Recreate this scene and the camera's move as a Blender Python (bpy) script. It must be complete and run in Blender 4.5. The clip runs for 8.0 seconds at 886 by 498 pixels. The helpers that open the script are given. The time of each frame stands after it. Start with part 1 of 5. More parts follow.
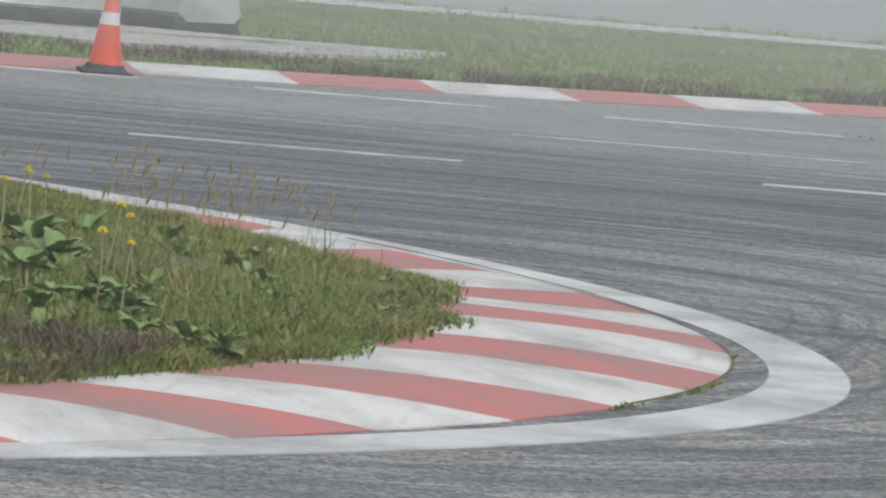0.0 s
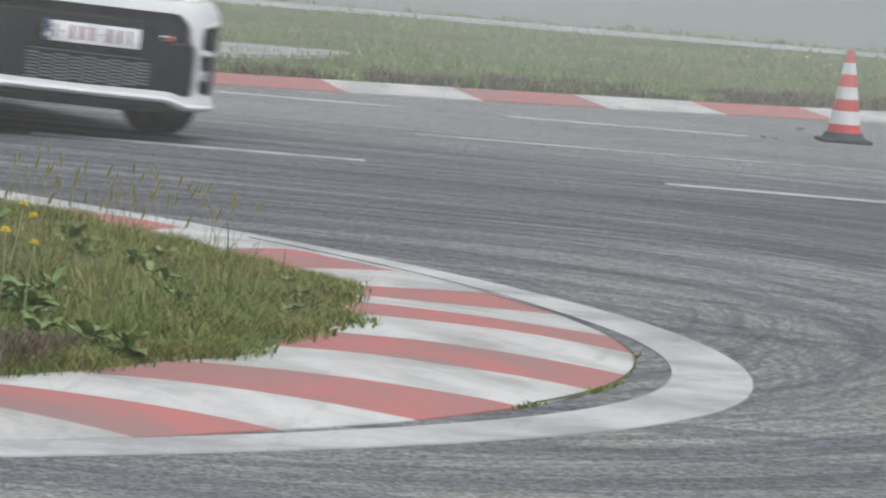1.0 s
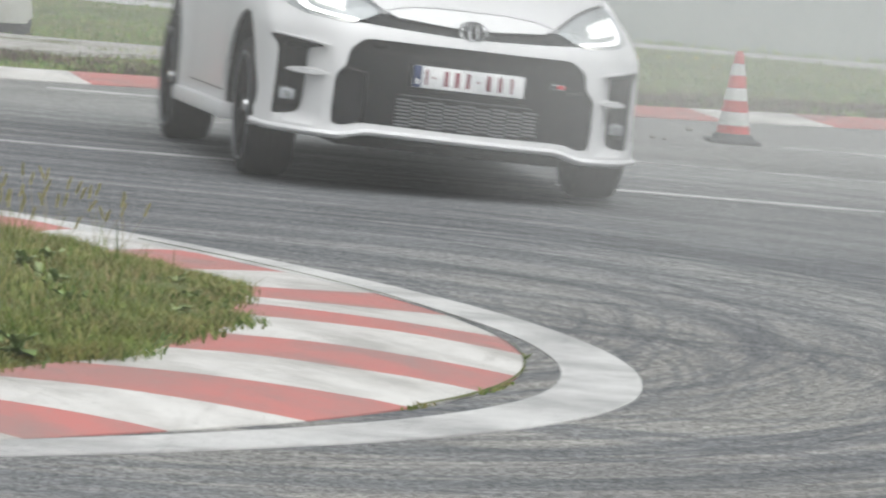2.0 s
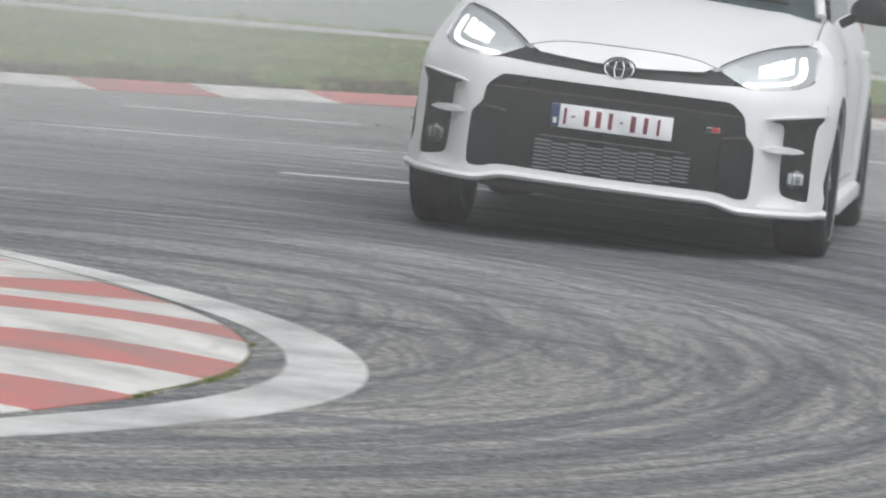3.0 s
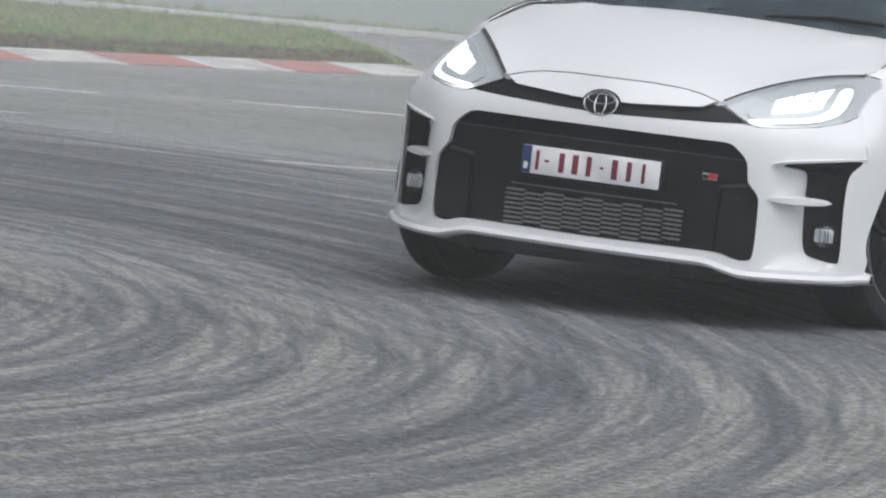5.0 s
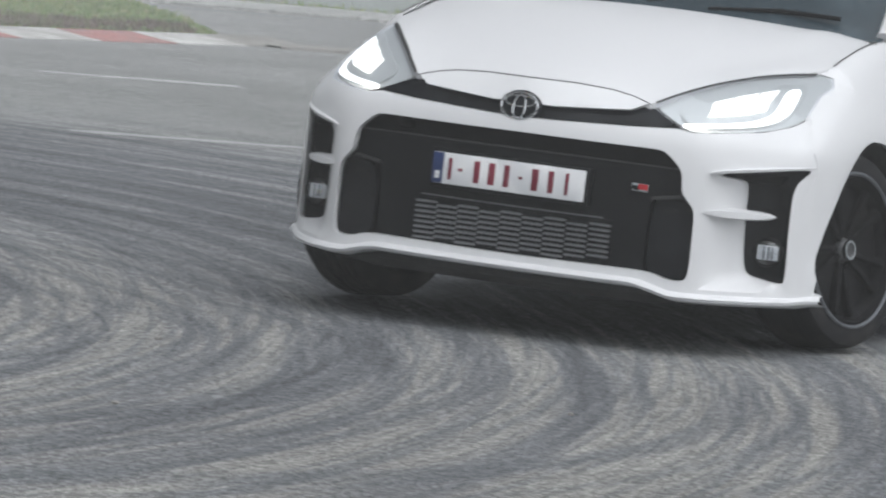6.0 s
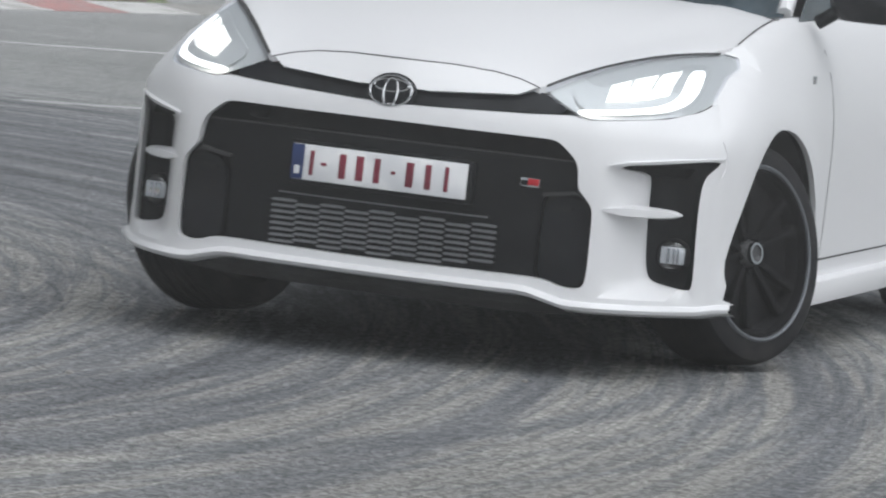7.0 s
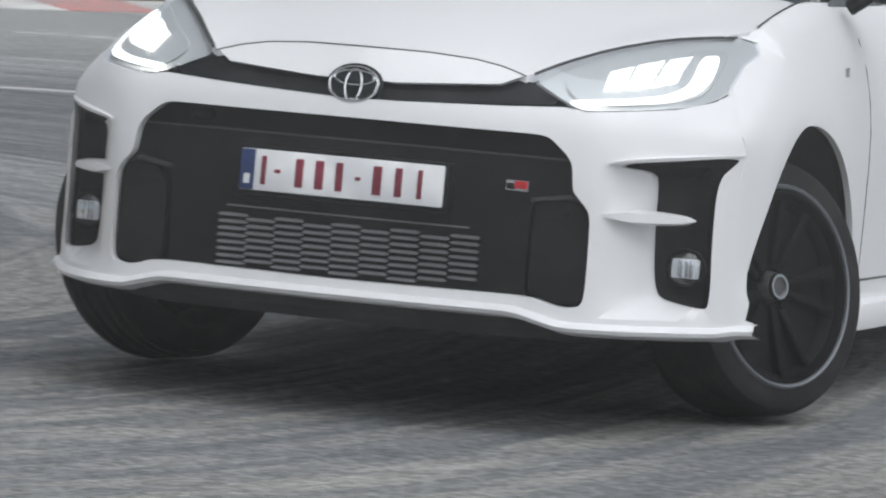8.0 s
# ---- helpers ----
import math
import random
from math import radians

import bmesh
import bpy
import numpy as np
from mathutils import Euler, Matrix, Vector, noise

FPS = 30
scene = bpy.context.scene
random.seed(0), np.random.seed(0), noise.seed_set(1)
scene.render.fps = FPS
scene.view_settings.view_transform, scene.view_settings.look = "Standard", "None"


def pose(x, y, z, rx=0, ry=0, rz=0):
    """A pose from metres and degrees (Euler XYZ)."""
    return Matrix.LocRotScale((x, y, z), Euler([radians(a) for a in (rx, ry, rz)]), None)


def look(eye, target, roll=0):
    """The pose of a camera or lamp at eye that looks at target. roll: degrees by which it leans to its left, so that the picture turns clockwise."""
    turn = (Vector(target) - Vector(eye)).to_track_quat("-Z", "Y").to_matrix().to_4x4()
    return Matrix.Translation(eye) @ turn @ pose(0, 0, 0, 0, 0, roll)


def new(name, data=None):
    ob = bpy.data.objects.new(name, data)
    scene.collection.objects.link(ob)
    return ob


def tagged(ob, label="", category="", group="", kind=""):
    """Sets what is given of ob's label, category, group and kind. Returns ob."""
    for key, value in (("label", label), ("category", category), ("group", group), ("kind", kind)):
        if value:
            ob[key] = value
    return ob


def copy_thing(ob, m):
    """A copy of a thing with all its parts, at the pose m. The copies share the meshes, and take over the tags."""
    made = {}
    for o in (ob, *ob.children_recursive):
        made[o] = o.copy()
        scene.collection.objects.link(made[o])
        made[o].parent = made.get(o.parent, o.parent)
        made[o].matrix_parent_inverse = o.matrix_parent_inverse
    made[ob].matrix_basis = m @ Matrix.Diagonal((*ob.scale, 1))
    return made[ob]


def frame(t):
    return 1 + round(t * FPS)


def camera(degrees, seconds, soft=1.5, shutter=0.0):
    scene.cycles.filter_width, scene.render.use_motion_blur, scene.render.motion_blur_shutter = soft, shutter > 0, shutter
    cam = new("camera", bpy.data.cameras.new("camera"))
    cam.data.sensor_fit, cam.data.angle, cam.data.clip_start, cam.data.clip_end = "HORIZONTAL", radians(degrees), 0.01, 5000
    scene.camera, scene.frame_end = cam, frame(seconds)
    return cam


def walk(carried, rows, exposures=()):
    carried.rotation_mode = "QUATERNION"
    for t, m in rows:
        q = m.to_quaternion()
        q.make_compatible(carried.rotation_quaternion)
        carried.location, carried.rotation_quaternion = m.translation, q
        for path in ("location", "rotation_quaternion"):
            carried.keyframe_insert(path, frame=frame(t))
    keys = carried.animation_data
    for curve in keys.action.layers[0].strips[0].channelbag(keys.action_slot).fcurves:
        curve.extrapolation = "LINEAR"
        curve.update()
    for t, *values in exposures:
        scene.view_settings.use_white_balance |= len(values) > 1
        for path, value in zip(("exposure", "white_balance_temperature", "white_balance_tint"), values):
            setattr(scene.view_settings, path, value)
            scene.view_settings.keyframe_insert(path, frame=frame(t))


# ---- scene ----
cam = camera(10.0, 8.0, soft=2.1, shutter=0.5)
EYE_HEIGHT = 1.412
# seconds, yaw, pitch, roll of the tripod head
PAN = [
    (0, 8.269, -4.317, 4.594), (0.5, 7.733, -4.259, 4.642), (0.8, 7.397, -4.250, 4.665), (1, 7.174, -4.235, 4.696),
    (1.2, 6.967, -4.225, 4.725), (2.3, 5.257, -4.072, 4.792), (2.5, 4.673, -4.049, 4.819), (3, 2.811, -3.998, 4.859),
    (3.5, 0.772, -4.067, 4.934), (4, -1.153, -4.082, 5.072), (4.5, -2.813, -4.033, 5.109), (4.7, -3.413, -4.037, 5.150),
    (5.8, -6.091, -4.162, 5.120), (6, -6.458, -4.212, 5.060), (6.2, -6.787, -4.248, 5.020), (6.5, -7.111, -4.349, 5.000),
    (7, -7.018, -4.532, 4.750), (7.5, -5.437, -4.696, 4.450), (8, -2.777, -4.780, 3.950)]


def tripod(yaw, pitch, roll):
    return pose(0, 0, EYE_HEIGHT) @ pose(0, 0, 0, 90 + pitch, 0, yaw) @ pose(0, 0, 0, 0, 0, roll)


walk(cam, [(t, tripod(*r)) for t, *r in PAN], [(0, 0.05, 6280, 10), (1.2, 0.05, 6280, 10), (2.3, 0.36, 6560, 8), (2.6, 0.32, 6540, 8), (3.2, 0.12, 6380, 10), (4.2, 0.07, 6300, 10), (8, 0.06, 6280, 10)])

# ---- light: a foggy overcast morning ----
world = bpy.data.worlds.new("overcast")
scene.world = world
world.use_nodes = True
wn, wl = world.node_tree.nodes, world.node_tree.links
sky = wn.new("ShaderNodeTexSky")
sky.sky_type = "NISHITA"
sky.sun_disc = False
sky.sun_elevation, sky.sun_rotation = radians(60), radians(145)
sky.air_density, sky.dust_density, sky.ozone_density = 1.0, 6.0, 1.0
grey = wn.new("ShaderNodeHueSaturation")
grey.inputs["Saturation"].default_value = 0.12
wl.new(sky.outputs[0], grey.inputs["Color"])
wl.new(grey.outputs[0], wn["Background"].inputs[0])
wn["Background"].inputs[1].default_value = 0.075
sun = new("sun", bpy.data.lights.new("sun", "SUN"))
sun.data.energy, sun.data.angle, sun.data.color = 2.0, radians(110), (0.95, 0.98, 1.0)
sun.matrix_world = look((9, 6, 21), (2, 16, 0))

# ---- materials ----


def shader(name, colour, rough=0.6, metal=0.0, spec=0.5):
    m = bpy.data.materials.new(name)
    m.use_nodes = True
    b = m.node_tree.nodes["Principled BSDF"]
    b.inputs["Base Color"].default_value = (*colour, 1)
    b.inputs["Roughness"].default_value = rough
    b.inputs["Metallic"].default_value = metal
    b.inputs["Specular IOR Level"].default_value = spec
    return m


class Nodes:
    """Short hand for building a node tree."""

    def __init__(self, m):
        self.n, self.l = m.node_tree.nodes, m.node_tree.links
        self.b = self.n["Principled BSDF"]

    def put(self, value, socket):
        if isinstance(value, (int, float)):
            socket.default_value = value
        elif isinstance(value, tuple):
            socket.default_value = value if len(value) == len(socket.default_value) else (*value, 1)
        else:
            self.l.new(value, socket)

    def math(self, op, a, b=0.0, c=0.0):
        x = self.n.new("ShaderNodeMath")
        x.operation = op
        for v, s in zip((a, b, c), x.inputs):
            self.put(v, s)
        return x.outputs[0]

    def place(self):
        return self.n.new("ShaderNodeTexCoord").outputs["Object"]

    def split(self, v):
        x = self.n.new("ShaderNodeSeparateXYZ")
        self.put(v, x.inputs[0])
        return x.outputs

    def join(self, a, b, c):
        x = self.n.new("ShaderNodeCombineXYZ")
        for v, s in zip((a, b, c), x.inputs):
            self.put(v, s)
        return x.outputs[0]

    def noise(self, v, scale, detail=3.0, rough=0.55):
        x = self.n.new("ShaderNodeTexNoise")
        self.put(v, x.inputs["Vector"])
        for k, q in (("Scale", scale), ("Detail", detail), ("Roughness", rough)):
            x.inputs[k].default_value = q
        return x.outputs["Fac"]

    def cells(self, v, scale):
        x = self.n.new("ShaderNodeTexVoronoi")
        self.put(v, x.inputs["Vector"])
        x.inputs["Scale"].default_value = scale
        return x.outputs["Color"], x.outputs["Distance"]

    def ramp(self, v, a, b, lo=0.0, hi=1.0):
        x = self.n.new("ShaderNodeMapRange")
        x.interpolation_type = "SMOOTHSTEP"
        for s, q in zip(x.inputs, (v, a, b, lo, hi)):
            self.put(q, s)
        return x.outputs[0]

    def mix(self, f, a, b, how="MIX"):
        x = self.n.new("ShaderNodeMix")
        x.data_type, x.blend_type = "RGBA", how
        self.put(f, x.inputs[0])
        self.put(a, x.inputs[6])
        self.put(b, x.inputs[7])
        return x.outputs[2]

    def bump(self, h, strength, distance):
        x = self.n.new("ShaderNodeBump")
        x.inputs["Strength"].default_value, x.inputs["Distance"].default_value = strength, distance
        self.put(h, x.inputs["Height"])
        self.l.new(x.outputs[0], self.b.inputs["Normal"])

    def island(self):
        return self.n.new("ShaderNodeNewGeometry").outputs["Random Per Island"]

    def each(self):
        return self.n.new("ShaderNodeObjectInfo").outputs["Random"]

    def colour(self, v):
        self.put(v, self.b.inputs["Base Color"])


def hairpin(k, x, y, cx, cy, stretch):
    """How far out a place lies on the swept lines round the hairpin."""
    dx = k.math("MAXIMUM", k.math("SUBTRACT", x, cx), 0.0)
    dy = k.math("SUBTRACT", y, cy)
    return k.math("SQRT", k.math("ADD", k.math("MULTIPLY", k.math("MULTIPLY", dx, dx), stretch), k.math("MULTIPLY", dy, dy)))


def make_asphalt(name="asphalt", marked=True, base=0.285):
    m = shader(name, (base, base, base), 0.8, spec=0.3)
    k = Nodes(m)
    p = k.place()
    x, y, _ = k.split(p)
    grain, gap = k.cells(p, 95.0)
    gx, gy, gz = k.split(grain)
    stone = k.ramp(gx, 0.0, 1.0, 0.56, 1.44)
    patch = k.ramp(k.noise(p, 0.35, 4.0), 0.3, 0.7, 0.88, 1.12)
    mid = k.ramp(k.noise(p, 22.0, 4.0, 0.7), 0.25, 0.75, 0.72, 1.28)
    tone = k.math("MULTIPLY", k.math("MULTIPLY", stone, patch), mid)
    if marked:
        dark = 0.0
        for cx, cy, st, freq, lo, hi, amount, slow in (
                (-2.4, 16.0, 2.5, 3.2, 0.47, 0.66, 0.55, 0.16), (-1.9, 15.4, 2.1, 7.0, 0.50, 0.68, 0.42, 0.2),
                (-3.2, 16.6, 2.0, 14.0, 0.48, 0.66, 0.38, 0.3), (-0.6, 14.6, 1.3, 2.4, 0.55, 0.66, 0.40, 0.13),
                (-2.9, 14.9, 1.6, 26.0, 0.45, 0.7, 0.30, 0.4), (-2.5, 16.2, 2.4, 52.0, 0.46, 0.62, 0.30, 0.12), (-2.6, 15.6, 2.3, 9.0, 0.56, 0.63, 0.34, 0.05), (-1.2, 15.0, 1.5, 5.0, 0.57, 0.61, 0.30, 0.07)):
            q = hairpin(k, x, y, cx, cy, st)
            lane = k.noise(k.join(k.math("MULTIPLY", q, freq), k.math("MULTIPLY", x, slow), k.math("MULTIPLY", y, slow)), 1.0, 2.0)
            band = k.math("MULTIPLY", k.ramp(lane, lo, hi), amount)
            dark = k.math("MAXIMUM", dark, band) if dark == 0.0 else k.math("ADD", dark, k.math("MULTIPLY", band, k.math("SUBTRACT", 1.0, dark)))
        # a clean strip beyond the racing line, rubber on it
        q = hairpin(k, x, y, -2.4, 16.0, 2.5)
        used = k.ramp(q, 12.6, 9.6)
        rub = k.noise(k.join(k.math("MULTIPLY", q, 2.2), k.math("MULTIPLY", x, 0.1), 3.0), 1.0, 2.0)
        dark = k.math("MULTIPLY", dark, k.math("ADD", 0.25, k.math("MULTIPLY", used, 0.75)))
        dark = k.math("MULTIPLY", dark, k.ramp(y, 10.8, 14.0, 0.82, 1.06))
        line = k.math("MULTIPLY", k.ramp(q, 4.4, 6.3), k.math("MULTIPLY", k.ramp(q, 10.2, 8.4), k.math("MULTIPLY", k.math("MULTIPLY", k.ramp(y, 14.6, 17.2), k.ramp(x, -2.5, 0.5, 0.4, 1.0)), k.ramp(rub, 0.30, 0.55))))
        dark = k.math("ADD", dark, k.math("MULTIPLY", line, k.math("MULTIPLY", k.math("SUBTRACT", 1.0, dark), 0.72)))
        tone = k.math("MULTIPLY", tone, k.math("SUBTRACT", 1.0, k.math("MULTIPLY", dark, 0.71)))
    # the asphalt turns warmer towards the inside of the bend
    near_tone = k.mix(k.ramp(y, 21.0, 14.0), (base * 0.99, base, base * 0.985), (base * 1.025, base, base * 0.94))
    hue = k.mix(k.ramp(dark, 0.1, 0.8), near_tone, (base * 0.95, base * 0.99, base * 1.05)) if marked else k.join(base, base, base * 0.97)
    c = k.mix(1.0, hue, k.join(tone, tone, tone), "MULTIPLY")
    k.colour(c)
    k.bump(k.math("ADD", gx, k.noise(p, 60.0, 3.0)), 0.7, 0.004)
    return m


def make_paint(name, colour, dirt=(0.16, 0.155, 0.15), wear=0.5):
    m = shader(name, colour, 0.7, spec=0.3)
    k = Nodes(m)
    p = k.place()
    grime = k.ramp(k.noise(p, 1.9, 6.0, 0.68), 0.34, 0.70, 0.0, wear)
    speck = k.ramp(k.noise(p, 55.0, 3.0, 0.7), 0.58, 0.72, 0.0, wear)
    streak = k.noise(k.join(k.math("MULTIPLY", k.split(p)[0], 14.0), k.math("MULTIPLY", k.split(p)[1], 1.5), 0.0), 1.0, 3.0)
    c = k.mix(grime, colour, dirt)
    c = k.mix(k.math("MULTIPLY", k.ramp(streak, 0.55, 0.8), wear * 0.6), c, dirt)
    c = k.mix(speck, c, dirt)
    k.colour(c)
    k.bump(k.math("ADD", k.noise(p, 160.0, 3.0), k.math("MULTIPLY", k.noise(p, 12.0), 0.5)), 0.5, 0.004)
    return m


def make_leafy(name, a, b, c, rough=0.6):
    """Green that differs from blade to blade, with dry ones among them."""
    m = shader(name, a, rough, spec=0.25)
    k = Nodes(m)
    r = k.island()
    p = k.place()
    patch = k.ramp(k.noise(p, 2.2, 3.0), 0.35, 0.65)
    col = k.mix(k.ramp(r, 0.0, 0.75), a, b)
    col = k.mix(k.ramp(k.math("ADD", r, k.math("MULTIPLY", patch, 0.30)), 0.66, 0.96), col, c)
    clump = k.ramp(k.noise(p, 5.5, 4.0, 0.65), 0.35, 0.65)
    col = k.mix(k.math("MULTIPLY", k.ramp(k.noise(p, 3.1, 3.0), 0.5, 0.68), 0.36), col, tuple(q * w for q, w in zip(b, (1.25, 0.86, 1.0))))
    col = k.mix(k.math("MULTIPLY", clump, 0.4), col, tuple(q * w for q, w in zip(b, (0.95, 1.12, 0.7))))
    k.colour(col)
    return m


def make_soil():
    m = shader("soil", (0.07, 0.075, 0.04), 0.95, spec=0.1)
    k = Nodes(m)
    p = k.place()
    big = k.ramp(k.noise(p, 0.5, 4.0), 0.35, 0.65)
    fine = k.noise(p, 28.0, 5.0, 0.7)
    c = k.mix(big, (0.13, 0.19, 0.07), (0.20, 0.23, 0.10))
    c = k.mix(k.ramp(fine, 0.45, 0.7), c, (0.22, 0.19, 0.13))
    k.colour(c)
    k.bump(fine, 1.0, 0.05)
    return m


def make_gravel():
    m = shader("gravel", (0.4, 0.39, 0.37), 0.95, spec=0.1)
    k = Nodes(m)
    p = k.place()
    col, d = k.cells(p, 26.0)
    c = k.mix(k.split(col)[0], (0.30, 0.29, 0.27), (0.50, 0.49, 0.47))
    c = k.mix(k.ramp(k.noise(p, 1.3, 4.0), 0.5, 0.7), c, (0.16, 0.17, 0.10))
    k.colour(c)
    k.bump(d, 1.0, 0.02)
    return m


def make_car_paint():
    m = shader("white_car_paint", (0.745, 0.745, 0.755), 0.38)
    k = Nodes(m)
    k.b.inputs["Coat Weight"].default_value = 0.18
    k.b.inputs["Coat Roughness"].default_value = 0.06
    p = k.place()
    dirt = k.ramp(k.noise(p, 3.0, 6.0, 0.7), 0.55, 0.8, 0.0, 0.12)
    low = k.math("MULTIPLY", k.ramp(k.noise(p, 40.0, 3.0), 0.55, 0.75), 0.10)
    k.colour(k.mix(k.math("ADD", dirt, low), (0.745, 0.745, 0.755), (0.45, 0.43, 0.40)))
    return m


def make_glow(name, colour, strength):
    m = shader(name, colour, 0.3)
    b = m.node_tree.nodes["Principled BSDF"]
    b.inputs["Emission Color"].default_value = (*colour, 1)
    b.inputs["Emission Strength"].default_value = strength
    return m


def make_clear(name, tint=(0.95, 0.97, 1.0), see=0.86):
    m = bpy.data.materials.new(name)
    m.use_nodes = True
    n, l = m.node_tree.nodes, m.node_tree.links
    clear, gloss, mix = n.new("ShaderNodeBsdfTransparent"), n.new("ShaderNodeBsdfGlossy"), n.new("ShaderNodeMixShader")
    clear.inputs[0].default_value = (*tint, 1)
    gloss.inputs["Roughness"].default_value = 0.04
    mix.inputs[0].default_value = 1 - see
    l.new(clear.outputs[0], mix.inputs[1])
    l.new(gloss.outputs[0], mix.inputs[2])
    l.new(mix.outputs[0], n["Material Output"].inputs[0])
    return m


def make_mist(name, thickness):
    """White droplets that scatter light; thickness(k, place) tells how much of the view they hide."""
    m = bpy.data.materials.new(name)
    m.use_nodes = True
    k = Nodes(m)
    n, l = k.n, k.l
    clear, white, through_it, soft, mix = n.new("ShaderNodeBsdfTransparent"), n.new("ShaderNodeBsdfDiffuse"), n.new("ShaderNodeBsdfTranslucent"), n.new("ShaderNodeMixShader"), n.new("ShaderNodeMixShader")
    white.inputs[0].default_value = through_it.inputs[0].default_value = (0.9, 0.9, 0.88, 1)
    l.new(white.outputs[0], soft.inputs[1])
    l.new(through_it.outputs[0], soft.inputs[2])
    l.new(thickness(k, k.place()), mix.inputs[0])
    l.new(clear.outputs[0], mix.inputs[1])
    l.new(soft.outputs[0], mix.inputs[2])
    l.new(mix.outputs[0], n["Material Output"].inputs[0])
    return m


def bank(most):
    """Thin at the ground, thickest at half a metre to two metres, gone above."""
    def f(k, p):
        z = k.split(p)[2]
        wisps = k.ramp(k.noise(p, 0.35, 3.0), 0.3, 0.7, 0.7, 1.0)
        return k.math("MULTIPLY", k.math("MULTIPLY", k.ramp(z, 0.0, 0.75, 0.0, most), k.ramp(z, 2.6, 1.6)), wisps)
    return f


def veil(most):
    """Even from the ground up, gone above the height of a house door."""
    def f(k, p):
        z = k.split(p)[2]
        return k.math("MULTIPLY", k.ramp(z, 2.8, 2.0, 0.0, most), k.ramp(k.noise(p, 0.3, 2.0), 0.3, 0.7, 0.8, 1.0))
    return f


def glare_falloff(k, p):
    """Thickest in the middle and gone at the edge."""
    x, y, z = k.split(p)
    r = k.math("ADD", k.math("MULTIPLY", k.math("MULTIPLY", x, x), 0.18), k.math("MULTIPLY", k.math("MULTIPLY", z, z), 0.72))
    return k.math("MULTIPLY", k.ramp(r, 0.95, 0.0, 0.0, 0.24), k.ramp(k.noise(p, 0.8, 3.0), 0.25, 0.7, 0.6, 1.0))


def make_rubber():
    m = shader("tyre_rubber", (0.014, 0.014, 0.016), 0.75, spec=0.22)
    k = Nodes(m)
    p = k.place()
    k.colour(k.mix(k.ramp(k.noise(p, 9.0, 4.0), 0.4, 0.7), (0.011, 0.011, 0.013), (0.026, 0.025, 0.025)))
    k.bump(k.noise(p, 90.0, 3.0), 0.3, 0.002)
    return m


def make_plastic(name, colour, rough=0.45):
    m = shader(name, colour, rough)
    k = Nodes(m)
    p = k.place()
    lighter = tuple(min(1.0, c * 1.5 + 0.006) for c in colour)
    k.colour(k.mix(k.ramp(k.noise(p, 6.0, 4.0), 0.4, 0.75), colour, lighter))
    k.bump(k.noise(p, 220.0, 2.0), 0.15, 0.001)
    if max(colour) < 0.02:
        k.b.inputs["Specular IOR Level"].default_value = 0.16
    return m


ASPHALT = make_asphalt()
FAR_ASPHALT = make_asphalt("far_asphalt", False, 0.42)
LINE_WHITE = make_paint("line_paint", (0.62, 0.62, 0.61), (0.22, 0.22, 0.22), 0.65)
DASH_WHITE = make_paint("dash_paint", (0.56, 0.56, 0.555), (0.25, 0.25, 0.26), 0.9)
KERB_WHITE = make_paint("kerb_white", (0.64, 0.63, 0.61), (0.30, 0.29, 0.27), 0.75)
KERB_RED = make_paint("kerb_red", (0.50, 0.19, 0.175), (0.28, 0.22, 0.21), 0.8)
CONCRETE = make_paint("kerb_concrete", (0.33, 0.32, 0.30), (0.16, 0.15, 0.14), 0.6)
SOIL = make_soil()
GRAVEL = make_gravel()
GRASS = make_leafy("grass_blade", (0.072, 0.118, 0.026), (0.205, 0.24, 0.064), (0.35, 0.275, 0.145))
DARK_GRASS = make_leafy("purplish_weed", (0.13, 0.09, 0.085), (0.19, 0.14, 0.115), (0.10, 0.12, 0.05))
FAR_GRASS = make_leafy("verge_blade", (0.125, 0.215, 0.07), (0.225, 0.325, 0.105), (0.36, 0.33, 0.18))
LEAF = make_leafy("broad_leaf", (0.13, 0.20, 0.065), (0.19, 0.26, 0.10), (0.24, 0.28, 0.14), 0.6)
CLOVER = make_leafy("clover_leaf", (0.06, 0.105, 0.03), (0.12, 0.175, 0.05), (0.19, 0.195, 0.07), 0.6)
STEM = make_leafy("dry_stem", (0.30, 0.31, 0.17), (0.36, 0.34, 0.20), (0.40, 0.34, 0.22))
SEED = make_leafy("seed_head", (0.27, 0.25, 0.115), (0.36, 0.33, 0.16), (0.42, 0.36, 0.20))
YELLOW = make_leafy("yellow_petal", (0.85, 0.66, 0.04), (0.88, 0.74, 0.06), (0.85, 0.62, 0.04))
CONE_ORANGE = make_plastic("cone_orange", (0.72, 0.085, 0.035), 0.5)
CONE_RED = make_plastic("cone_red", (0.55, 0.05, 0.045), 0.5)
CONE_WHITE = make_paint("cone_white", (0.75, 0.75, 0.74), (0.4, 0.38, 0.36), 0.4)
CONE_BASE = make_plastic("cone_rubber", (0.03, 0.032, 0.037), 0.7)
BARRIER = make_paint("barrier_white", (0.60, 0.60, 0.57), (0.22, 0.22, 0.19), 0.7)
PAINT = make_car_paint()
BLACK = make_plastic("black_plastic", (0.004, 0.0048, 0.006), 0.55)
GLOSS_BLACK = make_plastic("gloss_black", (0.008, 0.009, 0.011), 0.22)
SEAM = make_plastic("shut_line", (0.03, 0.03, 0.03), 0.6)
UNDER = make_plastic("underbody_black", (0.02, 0.02, 0.02), 0.8)
SLAT = shader("bare_aluminium", (0.19, 0.195, 0.205), 0.5, 0.4)
CHROME = shader("chrome", (0.72, 0.73, 0.74), 0.14, 1.0)
FAR_MIST = make_mist("far_mist", bank(0.235))
